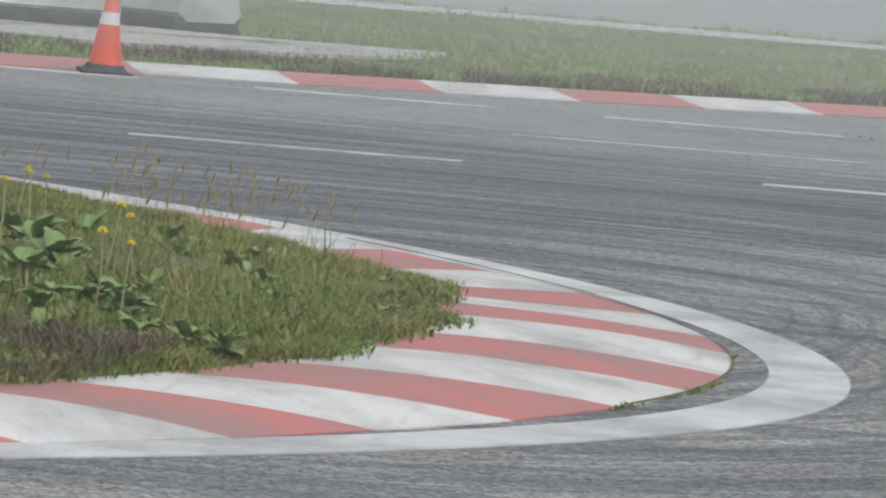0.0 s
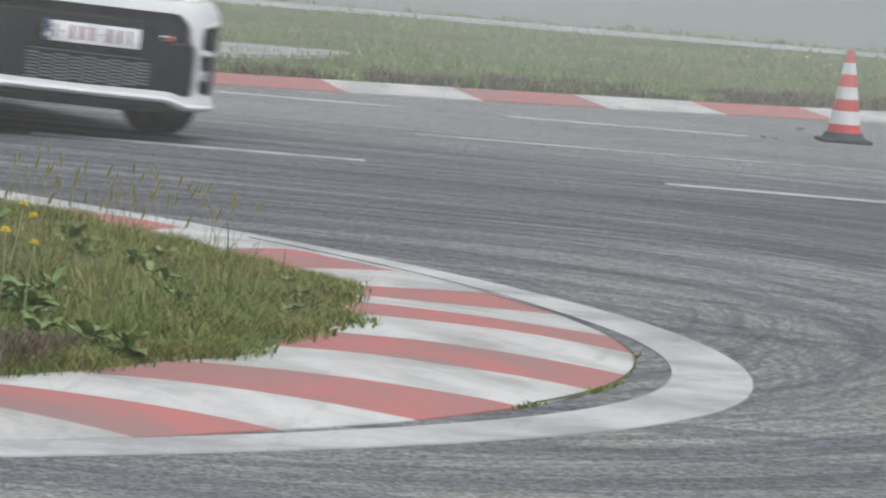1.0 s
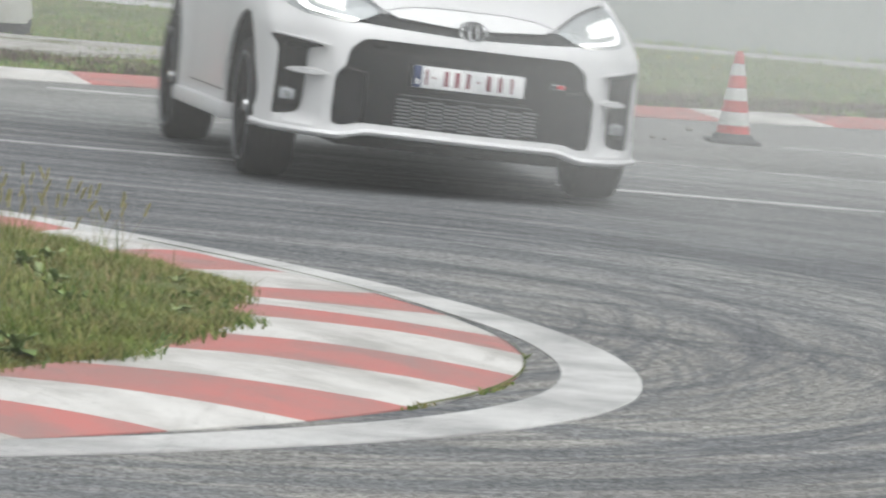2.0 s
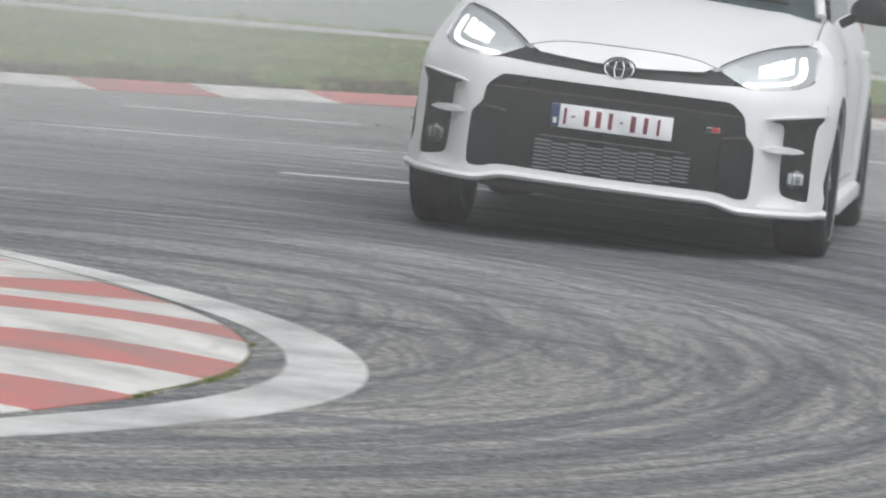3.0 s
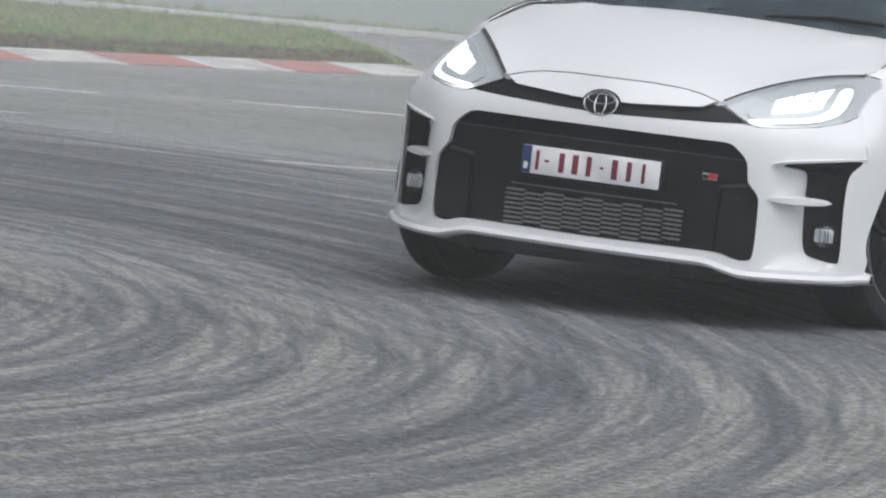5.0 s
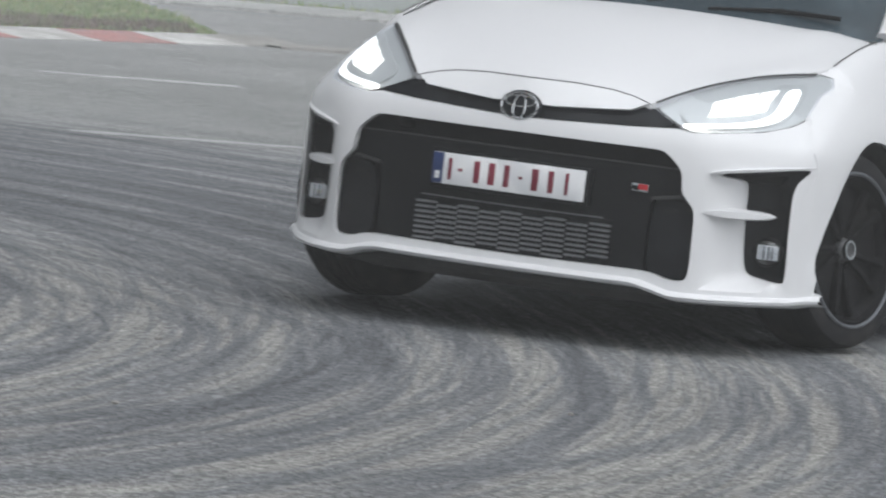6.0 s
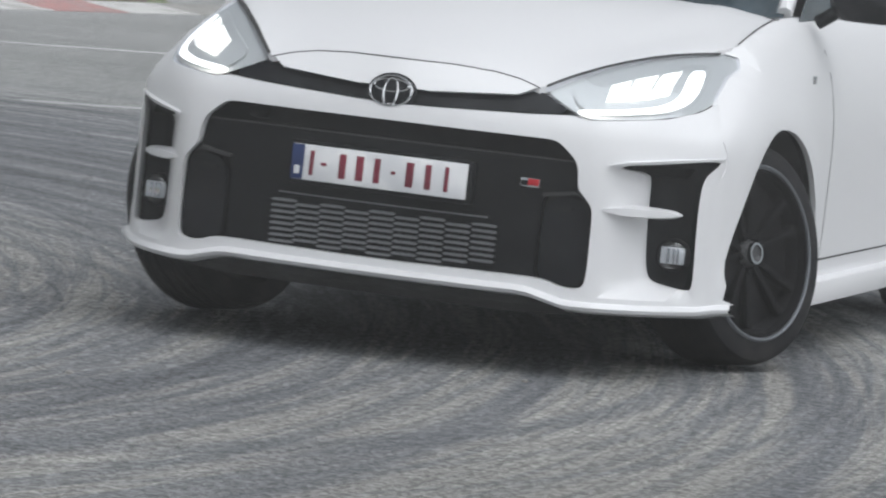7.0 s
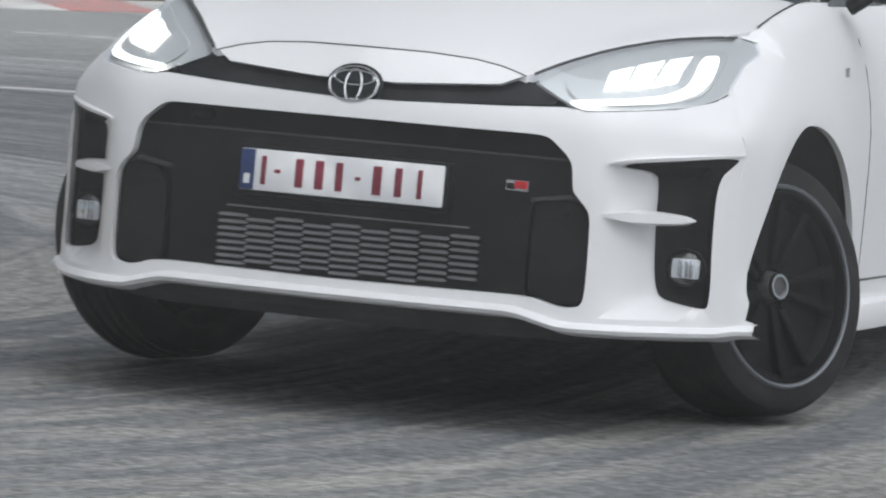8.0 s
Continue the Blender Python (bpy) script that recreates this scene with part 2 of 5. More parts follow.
NEAR_MIST = make_mist("near_mist", bank(0.095))
THIN_MIST = make_mist("thin_mist", bank(0.05))
CLOSE_MIST = make_mist("close_mist", veil(0.020))
GLARE = make_mist("headlight_glare", glare_falloff)
RUBBER = make_rubber()
RIM = make_plastic("dark_alloy", (0.006, 0.006, 0.007), 0.7)
RIM_EDGE = shader("rim_edge_sheen", (0.16, 0.17, 0.185), 0.4, 0.6)
RIM.node_tree.nodes["Principled BSDF"].inputs["Specular IOR Level"].default_value = 0.1
DISC = shader("brake_disc", (0.11, 0.11, 0.115), 0.4, 0.7)
GLASS = make_plastic("dark_window_glass", (0.03, 0.045, 0.055), 0.05)
PLATE = make_plastic("plate_white", (0.72, 0.73, 0.75), 0.35)
PLATE_BLUE = make_plastic("plate_blue", (0.012, 0.03, 0.11), 0.35)
PLATE_RED = make_plastic("plate_red", (0.16, 0.012, 0.03), 0.4)
BADGE_RED = make_plastic("badge_red", (0.55, 0.02, 0.03), 0.3)
LAMP_INNER = shader("lamp_reflector", (0.66, 0.67, 0.65), 0.35, 0.3)
FOG_GLASS = shader("fog_lamp_glass", (0.72, 0.73, 0.74), 0.25, 0.2)
LAMP_ON = make_glow("led_white", (1.0, 0.98, 0.92), 3.0)
k = Nodes(LAMP_ON)
k.put(k.ramp(k.noise(k.place(), 64.0, 3.0), 0.40, 0.62, 0.30, 1.5), k.b.inputs["Emission Strength"])
LAMP_STRIP = make_glow("daylight_strip", (1.0, 0.98, 0.95), 1.5)
LAMP_RED = make_plastic("tail_lamp_red", (0.35, 0.01, 0.01), 0.15)
COVER = make_clear("lamp_cover")

# ---- building helpers ----
from mathutils.geometry import delaunay_2d_cdt


def link_mesh(name, bm, material, parent=None, label="", smooth=True):
    me = bpy.data.meshes.new(name)
    bm.normal_update()
    bm.to_mesh(me)
    bm.free()
    me.materials.append(material)
    if smooth:
        me.shade_smooth()
        me.set_sharp_from_angle(angle=radians(35))
    ob = new(name, me)
    ob.parent = parent
    return tagged(ob, label)


def part(name, bm, material, parent, label=""):
    return link_mesh(name, bm, material, parent, label)


def thing(name, label, category, group="", kind="", at=None):
    ob = new(name)
    ob.empty_display_size = 0.1
    if at is not None:
        ob.matrix_basis = at
    return tagged(ob, label, category, group, kind)


def raw_mesh(name, verts, faces, material, parent=None, smooth=False):
    me = bpy.data.meshes.new(name)
    me.from_pydata(verts, [], faces)
    me.materials.append(material)
    if smooth:
        me.shade_smooth()
    ob = new(name, me)
    ob.parent = parent
    return ob


def lathe(profile, axis="z", n=48, bm=None, close=False):
    """Turn (radius, height) pairs round an axis."""
    bm = bm or bmesh.new()
    rings = []
    for r, hgt in profile:
        ring = []
        for i in range(n):
            a = 2 * math.pi * i / n
            c, s = r * math.cos(a), r * math.sin(a)
            ring.append(bm.verts.new((c, s, hgt) if axis == "z" else (c, hgt, s)))
        rings.append(ring)
    pairs = list(zip(rings, rings[1:])) + ([(rings[-1], rings[0])] if close else [])
    for a, b in pairs:
        for i in range(n):
            bm.faces.new((a[i], a[(i + 1) % n], b[(i + 1) % n], b[i]))
    bmesh.ops.recalc_face_normals(bm, faces=bm.faces)
    return bm


def box(bm, centre, size, turn=None, bevel=0.0):
    m = Matrix.Translation(centre) @ (turn or Matrix()) @ Matrix.Diagonal((*size, 1))
    made = bmesh.ops.create_cube(bm, size=1.0, matrix=m)
    if bevel:
        edges = list({e for v in made["verts"] for e in v.link_edges})
        bmesh.ops.bevel(bm, geom=edges, offset=bevel, segments=2, profile=0.6, affect="EDGES")
    return bm


def tube(bm, points, radius, n=8, taper=1.0):
    """A round bar along points."""
    rings = []
    for i, p in enumerate(points):
        a, b = Vector(points[max(i - 1, 0)]), Vector(points[min(i + 1, len(points) - 1)])
        d = (b - a).normalized()
        s = d.cross(Vector((0.31, 0.2, 0.93))).normalized()
        u = s.cross(d)
        r = radius * (1 + (taper - 1) * i / (len(points) - 1))
        rings.append([bm.verts.new(Vector(p) + r * (math.cos(w) * s + math.sin(w) * u)) for w in (2 * math.pi * j / n for j in range(n))])
    for a, b in zip(rings, rings[1:]):
        for j in range(n):
            bm.faces.new((a[j], a[(j + 1) % n], b[(j + 1) % n], b[j]))
    bm.faces.new(rings[0])
    bm.faces.new(rings[-1][::-1])
    return bm


# ---- the plan of the track ----


def bow(y, tip, mid, a_far, b_far, a_near, b_near):
    """The x of a curve that rounds the hairpin's nose."""
    d = y - mid
    a, b = (a_far, b_far) if d > 0 else (a_near, b_near)
    return tip - a * (math.sqrt(1 + (d / b) ** 2) - 1)


def line_outer(y):
    return bow(y, -0.897, 14.367, 251.7, 33.227, 11.173, 5.716)


def line_inner(y):
    return bow(y, -1.144, 14.476, 144.3, 24.07, 9.093, 5.186)


def kerb_outer(y):
    return bow(y, -1.268, 14.643, 45.33, 13.612, 254.2, 31.41)


def kerb_inner(y):
    return bow(y, -2.18, 14.3, 186.0, 31.6, 234.0, 31.6)


def settle(y):
    """The island lies lower towards its far side."""
    u = min(1, max(0, (y - 15.4) / 1.8))
    return 1 - 0.72 * u * u * (3 - 2 * u)


def far_kerb(x):
    """The y of the far kerb's edge on the track."""
    return 33.0 + 0.83 * (x + 2.1) + 0.045 * (x + 2.1) ** 2 - 0.012 * max(-4.0 - x, 0) ** 2


# ground: one sheet to the horizon
bm = bmesh.new()
bmesh.ops.create_grid(bm, x_segments=60, y_segments=60, size=600)
for v in bm.verts:
    v.co.z = -0.05
tagged(link_mesh("ground", bm, SOIL), "rough grassy earth that runs away into the fog", "ground", kind="structure")


def road_edge(i, n):
    """The road's edge along the far kerb and on past its end."""
    x = -60 + 62.0 * i / n
    return x, far_kerb(x) if x > -9 else far_kerb(-9) + (x + 9) * 0.42


n = 60
verts, faces = [], []
for i in range(n + 1):
    x, y = road_edge(i, n)
    verts += [(x, -40, 0), (x, y + 0.05, 0)]
    if i:
        faces.append((2 * i - 2, 2 * i, 2 * i + 1, 2 * i - 1))
k = len(verts)
verts += [(2.0, -40, 0), (60, -40, 0), (60, 120, 0), (2.0, 120, 0)]
faces.append((k, k + 1, k + 2, k + 3))
tagged(raw_mesh("road", verts, faces, ASPHALT), "worn grey asphalt swept with dark curving tyre marks", "road", kind="structure")

# the island inside the hairpin: earth with a low mound
bm = bmesh.new()
rows = []
for i in range(81):
    y = 8.0 + 16.0 * i / 80
    edge = kerb_inner(y)
    row = []
    for j in range(41):
        s = j / 40
        x = edge + 0.06 - (14.0 * s ** 1.7)
        lift = 0.085 + 0.022 * min(1, max(0, (edge + 0.06 - x) / 0.1)) + 0.03 * min(1, max(0, (edge - x) / 0.9)) + 0.03 * noise.noise((x * 1.1, y * 0.8, 0.3)) * min(1, (edge + 0.06 - x) * 2)
        row.append(bm.verts.new((x, y, lift * settle(y))))
    rows.append(row)
for a, b in zip(rows, rows[1:]):
    for j in range(40):
        bm.faces.new((a[j], b[j], b[j + 1], a[j + 1]))
bmesh.ops.recalc_face_normals(bm, faces=bm.faces)
tagged(link_mesh("island_ground", bm, SOIL), "earth mound of the grassy island within the hairpin", "ground", kind="structure")


def mound(x, y):
    edge = kerb_inner(y)
    return (0.105 + 0.03 * min(1, max(0, (edge - x) / 0.9))) * settle(y)


# the verge beyond the far kerb, a tongue that ends where the side road joins
bm = bmesh.new()
rows = []
for i in range(101):
    x = -60 + 62.6 * (i / 100) ** 0.6
    y0 = (far_kerb(x) if x > -9 else far_kerb(-9) + (x + 9) * 0.42) + 0.45
    row = []
    for j in range(15):
        y = y0 + (46.4 - y0) * j / 14
        row.append(bm.verts.new((x - max(0, y - 41) * 0.06 * (x > 1), y, 0.006 + (0.014 + 0.03 * min(1, j / 2) + 0.02 * noise.noise((x * 0.5, y * 0.5, 1.7))) * min(1, (2.6 - x) / 0.6))))
    rows.append(row)
for a, b in zip(rows, rows[1:]):
    for j in range(14):
        bm.faces.new((a[j], b[j], b[j + 1], a[j + 1]))
bmesh.ops.recalc_face_normals(bm, faces=bm.faces)
tagged(link_mesh("verge", bm, SOIL), "rough grass verge between the two tracks", "grass verge", kind="structure")


def strip(name, material, label, category, along, width, z, n=24, kind="structure"):
    """A thin flat strip along a line given by along(0..1)."""
    bm = bmesh.new()
    rows = []
    for i in range(n + 1):
        x, y = along(i / n)
        x2, y2 = along(min(1, i / n + 0.01) if i < n else 1)
        if i == n:
            x0, y0 = along(0.99)
            d = Vector((x - x0, y - y0))
        else:
            d = Vector((x2 - x, y2 - y))
        s = Vector((-d.y, d.x)).normalized() * width(i / n) / 2
        rows.append([bm.verts.new(q) for q in ((x - s.x, y - s.y, -0.03), (x - s.x, y - s.y, z), (x + s.x, y + s.y, z), (x + s.x, y + s.y, -0.03))])
    for a, b in zip(rows, rows[1:]):
        for j in range(3):
            bm.faces.new((a[j], b[j], b[j + 1], a[j + 1]))
    for f in bm.faces:
        if f.normal.z < 0:
            f.normal_flip()
    bmesh.ops.recalc_face_normals(bm, faces=bm.faces)
    return tagged(link_mesh(name, bm, material), label, category, kind=kind)


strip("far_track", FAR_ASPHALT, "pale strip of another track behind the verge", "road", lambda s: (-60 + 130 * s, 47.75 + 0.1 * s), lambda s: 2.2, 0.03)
strip("gravel_patch", GRAVEL, "pale gravel patch in the grass", "gravel", lambda s: (-11.5 + 6.05 * s, 34.3 + 1.75 * s ** 6), lambda s: 0.3 + 3.4 * (1 - s ** 5), 0.078)

# painted lines on the road
LINES = [(-5.54, -4.10, 29.85), (-3.45, -2.03, 30.0), (-1.17, 0.11, 30.45), (0.94, 2.18, 31.1), (3.0, 4.3, 31.5),
         (-7.6, -6.25, 29.65), (-9.7, -8.3, 29.4), (-5.06, -3.45, 24.05), (-2.02, -0.42, 24.52), (0.93, 2.30, 25.0), (3.4, 4.8, 25.5),
         (-8.1, -6.5, 23.5)]
for a, b, y in LINES:
    strip("lane_dash", DASH_WHITE, "worn white dash painted on the asphalt", "road marking",
          lambda s, a=a, b=b, y=y: (a + (b - a) * s, y + 0.16 * (s - 0.5)), lambda s, y=y: 0.17 if y > 28 else 0.13, 0.004, 6)
strip("thin_line", DASH_WHITE, "thin faded white line on the asphalt", "road marking",
      lambda s: (-3.6 + 3.4 * s, 27.02 + 0.45 * s), lambda s: 0.06, 0.004, 10)

# white edge line round the nose
bm = bmesh.new()
rows = []
for i in range(181):
    y = 9.2 + 13.5 * i / 180
    rows.append([bm.verts.new(q) for q in ((line_outer(y), y, -0.002), (line_outer(y), y, 0.004), (line_inner(y), y, 0.004), (line_inner(y), y, -0.002))])
for a, b in zip(rows, rows[1:]):
    for j in range(3):
        bm.faces.new((a[j + 1], a[j], b[j], b[j + 1]))
bmesh.ops.recalc_face_normals(bm, faces=bm.faces)
tagged(link_mesh("edge_line", bm, LINE_WHITE), "broad white edge line painted round the hairpin nose", "road marking", kind="structure")

# ---- kerbs, block by block ----
OUTER_AT = [9.4, 9.95, 10.5, 10.95, 11.42, 11.93, 12.37, 12.90, 13.46, 14.06, 14.60, 15.30, 15.84, 16.48, 17.09, 17.65, 18.25, 18.8, 19.35, 19.9, 20.45, 21.0, 21.6]
INNER_AT = [9.6, 10.1, 10.55, 11.0, 11.45, 11.86, 12.18, 12.57, 13.11, 13.76, 14.34, 14.96, 15.44, 15.92, 16.50, 16.93, 17.4, 17.85, 18.3, 18.75, 19.2, 19.7, 20.2]


def kerb_rise(u):
    return 0.004 + 0.086 * (1 - (1 - u) ** 2.4)


near_kerb = thing("nose_kerb", "red and white painted concrete kerb round the hairpin nose", "kerb", kind="structure")
for i in range(len(OUTER_AT) - 1):
    bm = bmesh.new()
    grid = []
    for a in range(9):
        s = a / 8
        yo = OUTER_AT[i] + (OUTER_AT[i + 1] - OUTER_AT[i]) * s
        yi = INNER_AT[i] + (INNER_AT[i + 1] - INNER_AT[i]) * s - 0.25
        po, pi = Vector((kerb_outer(yo), yo, 0)), Vector((kerb_inner(yi) - 0.25, yi, 0))
        row = []
        for b in range(13):
            u = b / 12
            p = po.lerp(pi, u)
            p.z = kerb_rise(u) * settle(p.y + 0.4) + 0.003 * noise.noise((p.x * 3, p.y * 3, 0))
            row.append(bm.verts.new(p))
        row.insert(0, bm.verts.new((po.x, po.y, -0.02)))
        grid.append(row)
    for a, b in zip(grid, grid[1:]):
        for j in range(13):
            bm.faces.new((a[j], b[j], b[j + 1], a[j + 1]))
    bmesh.ops.recalc_face_normals(bm, faces=bm.faces)
    if sum(f.normal.z for f in bm.faces) < 0:
        bmesh.ops.reverse_faces(bm, faces=bm.faces)
    part("kerb_block", bm, KERB_RED if i % 2 == 1 else KERB_WHITE, near_kerb)

# a dark, weedy joint at the foot of the kerb
bm = bmesh.new()
rng = random.Random(5)
rows = []
for i in range(160):
    y = 13.5 + 5.0 * i / 159
    w = 0.003 + 0.016 * max(0, noise.noise((y * 4, 0, 0)))
    x = kerb_outer(y)
    rows.append((bm.verts.new((x - 0.003, y, 0.011)), bm.verts.new((x + w, y, 0.0075))))
for a, b in zip(rows, rows[1:]):
    bm.faces.new((a[0], a[1], b[1], b[0]))
bmesh.ops.recalc_face_normals(bm, faces=bm.faces)
tagged(link_mesh("kerb_joint", bm, SOIL), "dirt-filled joint at the foot of the kerb", "joint", kind="structure")

far = thing("far_kerb", "low red and white painted kerb beyond the track", "kerb", kind="structure")
xs = [-6.32]
while xs[-1] < 3.0:
    x = xs[-1]
    slope = (far_kerb(x + 0.1) - far_kerb(x)) / 0.1
    xs.append(x + (1.02 - 0.03 * len(xs)) / math.hypot(1, slope) if len(xs) < 5 else x + 0.90 / math.hypot(1, slope))
while xs[0] > -14:
    xs.insert(0, xs[0] - 0.9)
first = xs.index(-6.32)
for i in range(len(xs) - 1):
    bm = bmesh.new()
    grid = []
    for a in range(7):
        x = xs[i] + (xs[i + 1] - xs[i]) * a / 6
        y = far_kerb(x)
        slope = (far_kerb(x + 0.1) - y) / 0.1
        nx, ny = -slope / math.hypot(1, slope), 1 / math.hypot(1, slope)
        row = [bm.verts.new((x, y, -0.02))]
        for b in range(6):
            u = b / 5
            row.append(bm.verts.new((x + nx * 0.45 * u, y + ny * 0.45 * u, 0.006 + 0.050 * u ** 1.2)))
        row.append(bm.verts.new((x + nx * 0.47, y + ny * 0.47, -0.02)))
        grid.append(row)
    for a, b in zip(grid, grid[1:]):
        for j in range(len(a) - 1):
            bm.faces.new((a[j], b[j], b[j + 1], a[j + 1]))
    bmesh.ops.recalc_face_normals(bm, faces=bm.faces)
    if sum(f.normal.z for f in bm.faces) < 0:
        bmesh.ops.reverse_faces(bm, faces=bm.faces)
    bare = xs[i] > 2.2
    part("kerb_block", bm, CONCRETE if bare else (KERB_WHITE if (i - first) % 2 == 0 else KERB_RED), far)
strip("side_road_kerb", CONCRETE, "bare concrete edging where the side road joins", "kerb", lambda s: (2.85 + 3.0 * s, 38.3 + 0.9 * s), lambda s: 0.7, 0.02, 8)

# ---- grass, as loose blades ----


def blades(name, spots, tall, wide, material, label, seed, lean=0.5, parent=None):
    """Each blade a bent, tapering leaf of three joints, standing at (x, y, z)."""
    rs = np.random.RandomState(seed)
    n = len(spots)
    p = np.asarray(spots, float)
    hgt = tall * (0.45 + 0.8 * rs.rand(n) ** 1.4)
    hgt *= np.array([0.95 + 0.55 * noise.noise((q[0] * 3.1, q[1] * 2.3, 0.7)) + 0.35 * noise.noise((q[0] * 9.0, q[1] * 7.0, 2.7)) for q in spots])
    w = wide * (0.6 + 0.8 * rs.rand(n))
    a, b = rs.rand(n) * 2 * np.pi, rs.rand(n) * 2 * np.pi
    bend = lean * (0.15 + rs.rand(n)) * hgt
    d = np.stack([np.cos(a), np.sin(a), 0 * a], 1)
    s = np.stack([np.cos(b), np.sin(b), 0 * b], 1)
    up = np.array([0, 0, 1.0])
    rows = []
    for u, ww in ((0, 0.8), (0.4, 1.0), (0.75, 0.7)):
        c = p + up * (hgt * (u - 0.12 * u * u))[:, None] + d * (bend * u * u)[:, None]
        rows += [c - s * (w * ww / 2)[:, None], c + s * (w * ww / 2)[:, None]]
    rows.append(p + up * (hgt * 0.88)[:, None] + d * bend[:, None])
    v = np.stack(rows, 1).reshape(-1, 3)
    base = np.arange(n)[:, None] * 7
    quads = np.concatenate([base + [[0, 1, 3, 2]], base + [[2, 3, 5, 4]]])
    tris = base + [[4, 5, 6]]
    ob = raw_mesh(name, v.tolist(), quads.tolist() + tris.tolist(), material, parent)
    return tagged(ob, label, "grass", kind="stuff")


rs = np.random.RandomState(3)


def island_spots(n, x_from, inset, y0, y1, keep=None):
    out = []
    while len(out) < n:
        y = y0 + (y1 - y0) * rs.rand()
        edge = kerb_inner(y) + 0.07 - inset - 0.10 * noise.noise((y * 2.3, 0, 0)) + 0.10 * rs.rand() ** 6
        x = edge - (edge - x_from) * rs.rand() ** 1.45
        if (keep is None or keep(x, y)):
            out.append((x, y, mound(x, y) - 0.02))
    return out


blades("island_grass", island_spots(240000, -5.8, 0.03, 11.3, 19.6), 0.056, 0.0025, GRASS, "tangled green grass with dry blades on the island", 11, 1.1)
blades("island_undergrowth", island_spots(36000, -5.8, 0.02, 11.3, 19.6), 0.040, 0.010, CLOVER, "low clover-like undergrowth in the island grass", 12, 0.9)
blades("tall_grass", island_spots(4500, -5.6, 0.3, 12.6, 17.5), 0.12, 0.004, GRASS, "taller loose grass on the island", 13, 0.5)
blades("purple_weeds", island_spots(9000, -4.4, 0.05, 11.9, 12.9, lambda x, y: x < -2.55 and noise.noise((x * 2, y * 2, 4)) > -0.25), 0.085, 0.0045, DARK_GRASS,
       "dry purplish weeds at the kerb's edge", 14, 0.8)
joint = [(kerb_outer(y) + 0.02 * rs.rand(), y, 0.0) for y in (13.4 + 2.2 * rs.rand(420))]
blades("joint_weeds", [j for j in joint if noise.noise((j[1] * 2.5, 9, 0)) > 0.0], 0.02, 0.006, GRASS, "tiny weeds in the joint of the kerb", 15, 1.0)

verge_spots = []
while len(verge_spots) < 60000:
    x = -11 + 13.6 * rs.rand()
    y0 = far_kerb(x) + 0.55 / 0.75
    y = y0 + (46.3 - y0) * rs.rand() ** 1.5
    along = min(1.0, (x + 11.5) / 6.05)
    if x < -5.45 and abs(y - 34.3 - 1.75 * along ** 6) < 0.1 + 1.65 * (1 - along ** 5) and rs.rand() < 0.97:
        continue
    if x > 2.45 - max(0, y - 41) * 0.06:
        continue
    verge_spots.append((x, y, 0.03))
tallness = [noise.noise((q[0] * 0.7, q[1] * 0.5, 2.0)) for q in verge_spots]
blades("verge_grass", [q for q, w in zip(verge_spots, tallness) if w < 0.12], 0.055, 0.010, FAR_GRASS, "rough green verge grass beyond the track", 21, 0.7)
blades("verge_tufts", [q for q, w in zip(verge_spots, tallness) if w >= 0.12], 0.075, 0.011, FAR_GRASS, "taller tufts in the verge", 22, 0.6)
edge_spots = [(x, far_kerb(x) + 0.75 + 1.6 * rs.rand() ** 1.4, 0.03) for x in (-8 + 10.3 * rs.rand(26000))]
edge_spots = [q for q in edge_spots if noise.noise((q[0] * 0.9, q[1] * 0.7, 6.0)) > -0.12 - 0.25 * (q[0] > -4)]
blades("verge_edge_weeds", edge_spots, 0.085, 0.011, DARK_GRASS, "brownish weeds along the back of the far kerb", 23, 0.7)

beyond = [(-16 + 34 * rs.rand(), 49.2 + 1.0 * rs.rand() ** 0.7, -0.05) for _ in range(9000)]
blades("far_grass", beyond, 0.11, 0.02, FAR_GRASS, "rank grass at the foot of the woods", 24, 0.6)

# ---- weeds one can tell apart ----


def leaf_mesh(length, width, droop, seed):
    bm = bmesh.new()
    rg = random.Random(seed)
    rows = []
    for i in range(9):
        u = i / 8
        w = width * math.sin(math.pi * min(1, u * 0.93 + 0.07)) ** 0.8 * (1 - 0.25 * u) * (0.94 + 0.12 * rg.random())
        x, z = length * u * (1 - 0.12 * u), length * (0.55 * u - droop * u * u)
        rows.append([bm.verts.new((x, s * w / 2, z + abs(s) * w * 0.16 + 0.004 * math.sin(9 * u + s))) for s in (-1, -0.5, 0, 0.5, 1)])
    for a, b in zip(rows, rows[1:]):
        for j in range(4):
            bm.faces.new((a[j], a[j + 1], b[j + 1], b[j]))
    return bm


def broadleaf_plant(x, y, size, n, seed, label):
    rg = random.Random(seed)
    ob = thing("broadleaf_weed", label, "plant", "broadleaf weeds", at=pose(x, y, mound(x, y) - 0.022))
    for i in range(n):
        leaf = part("leaf", leaf_mesh(size * rg.uniform(0.6, 1.0), size * rg.uniform(0.42, 0.58), rg.uniform(0.25, 0.6), seed * 50 + i), LEAF, ob)
        leaf.matrix_basis = pose(0, 0, 0.02 + 0.05 * rg.random() * size / 0.3, 0, rg.uniform(-38, 30), 360 * i / n + rg.uniform(-25, 25))
    return ob


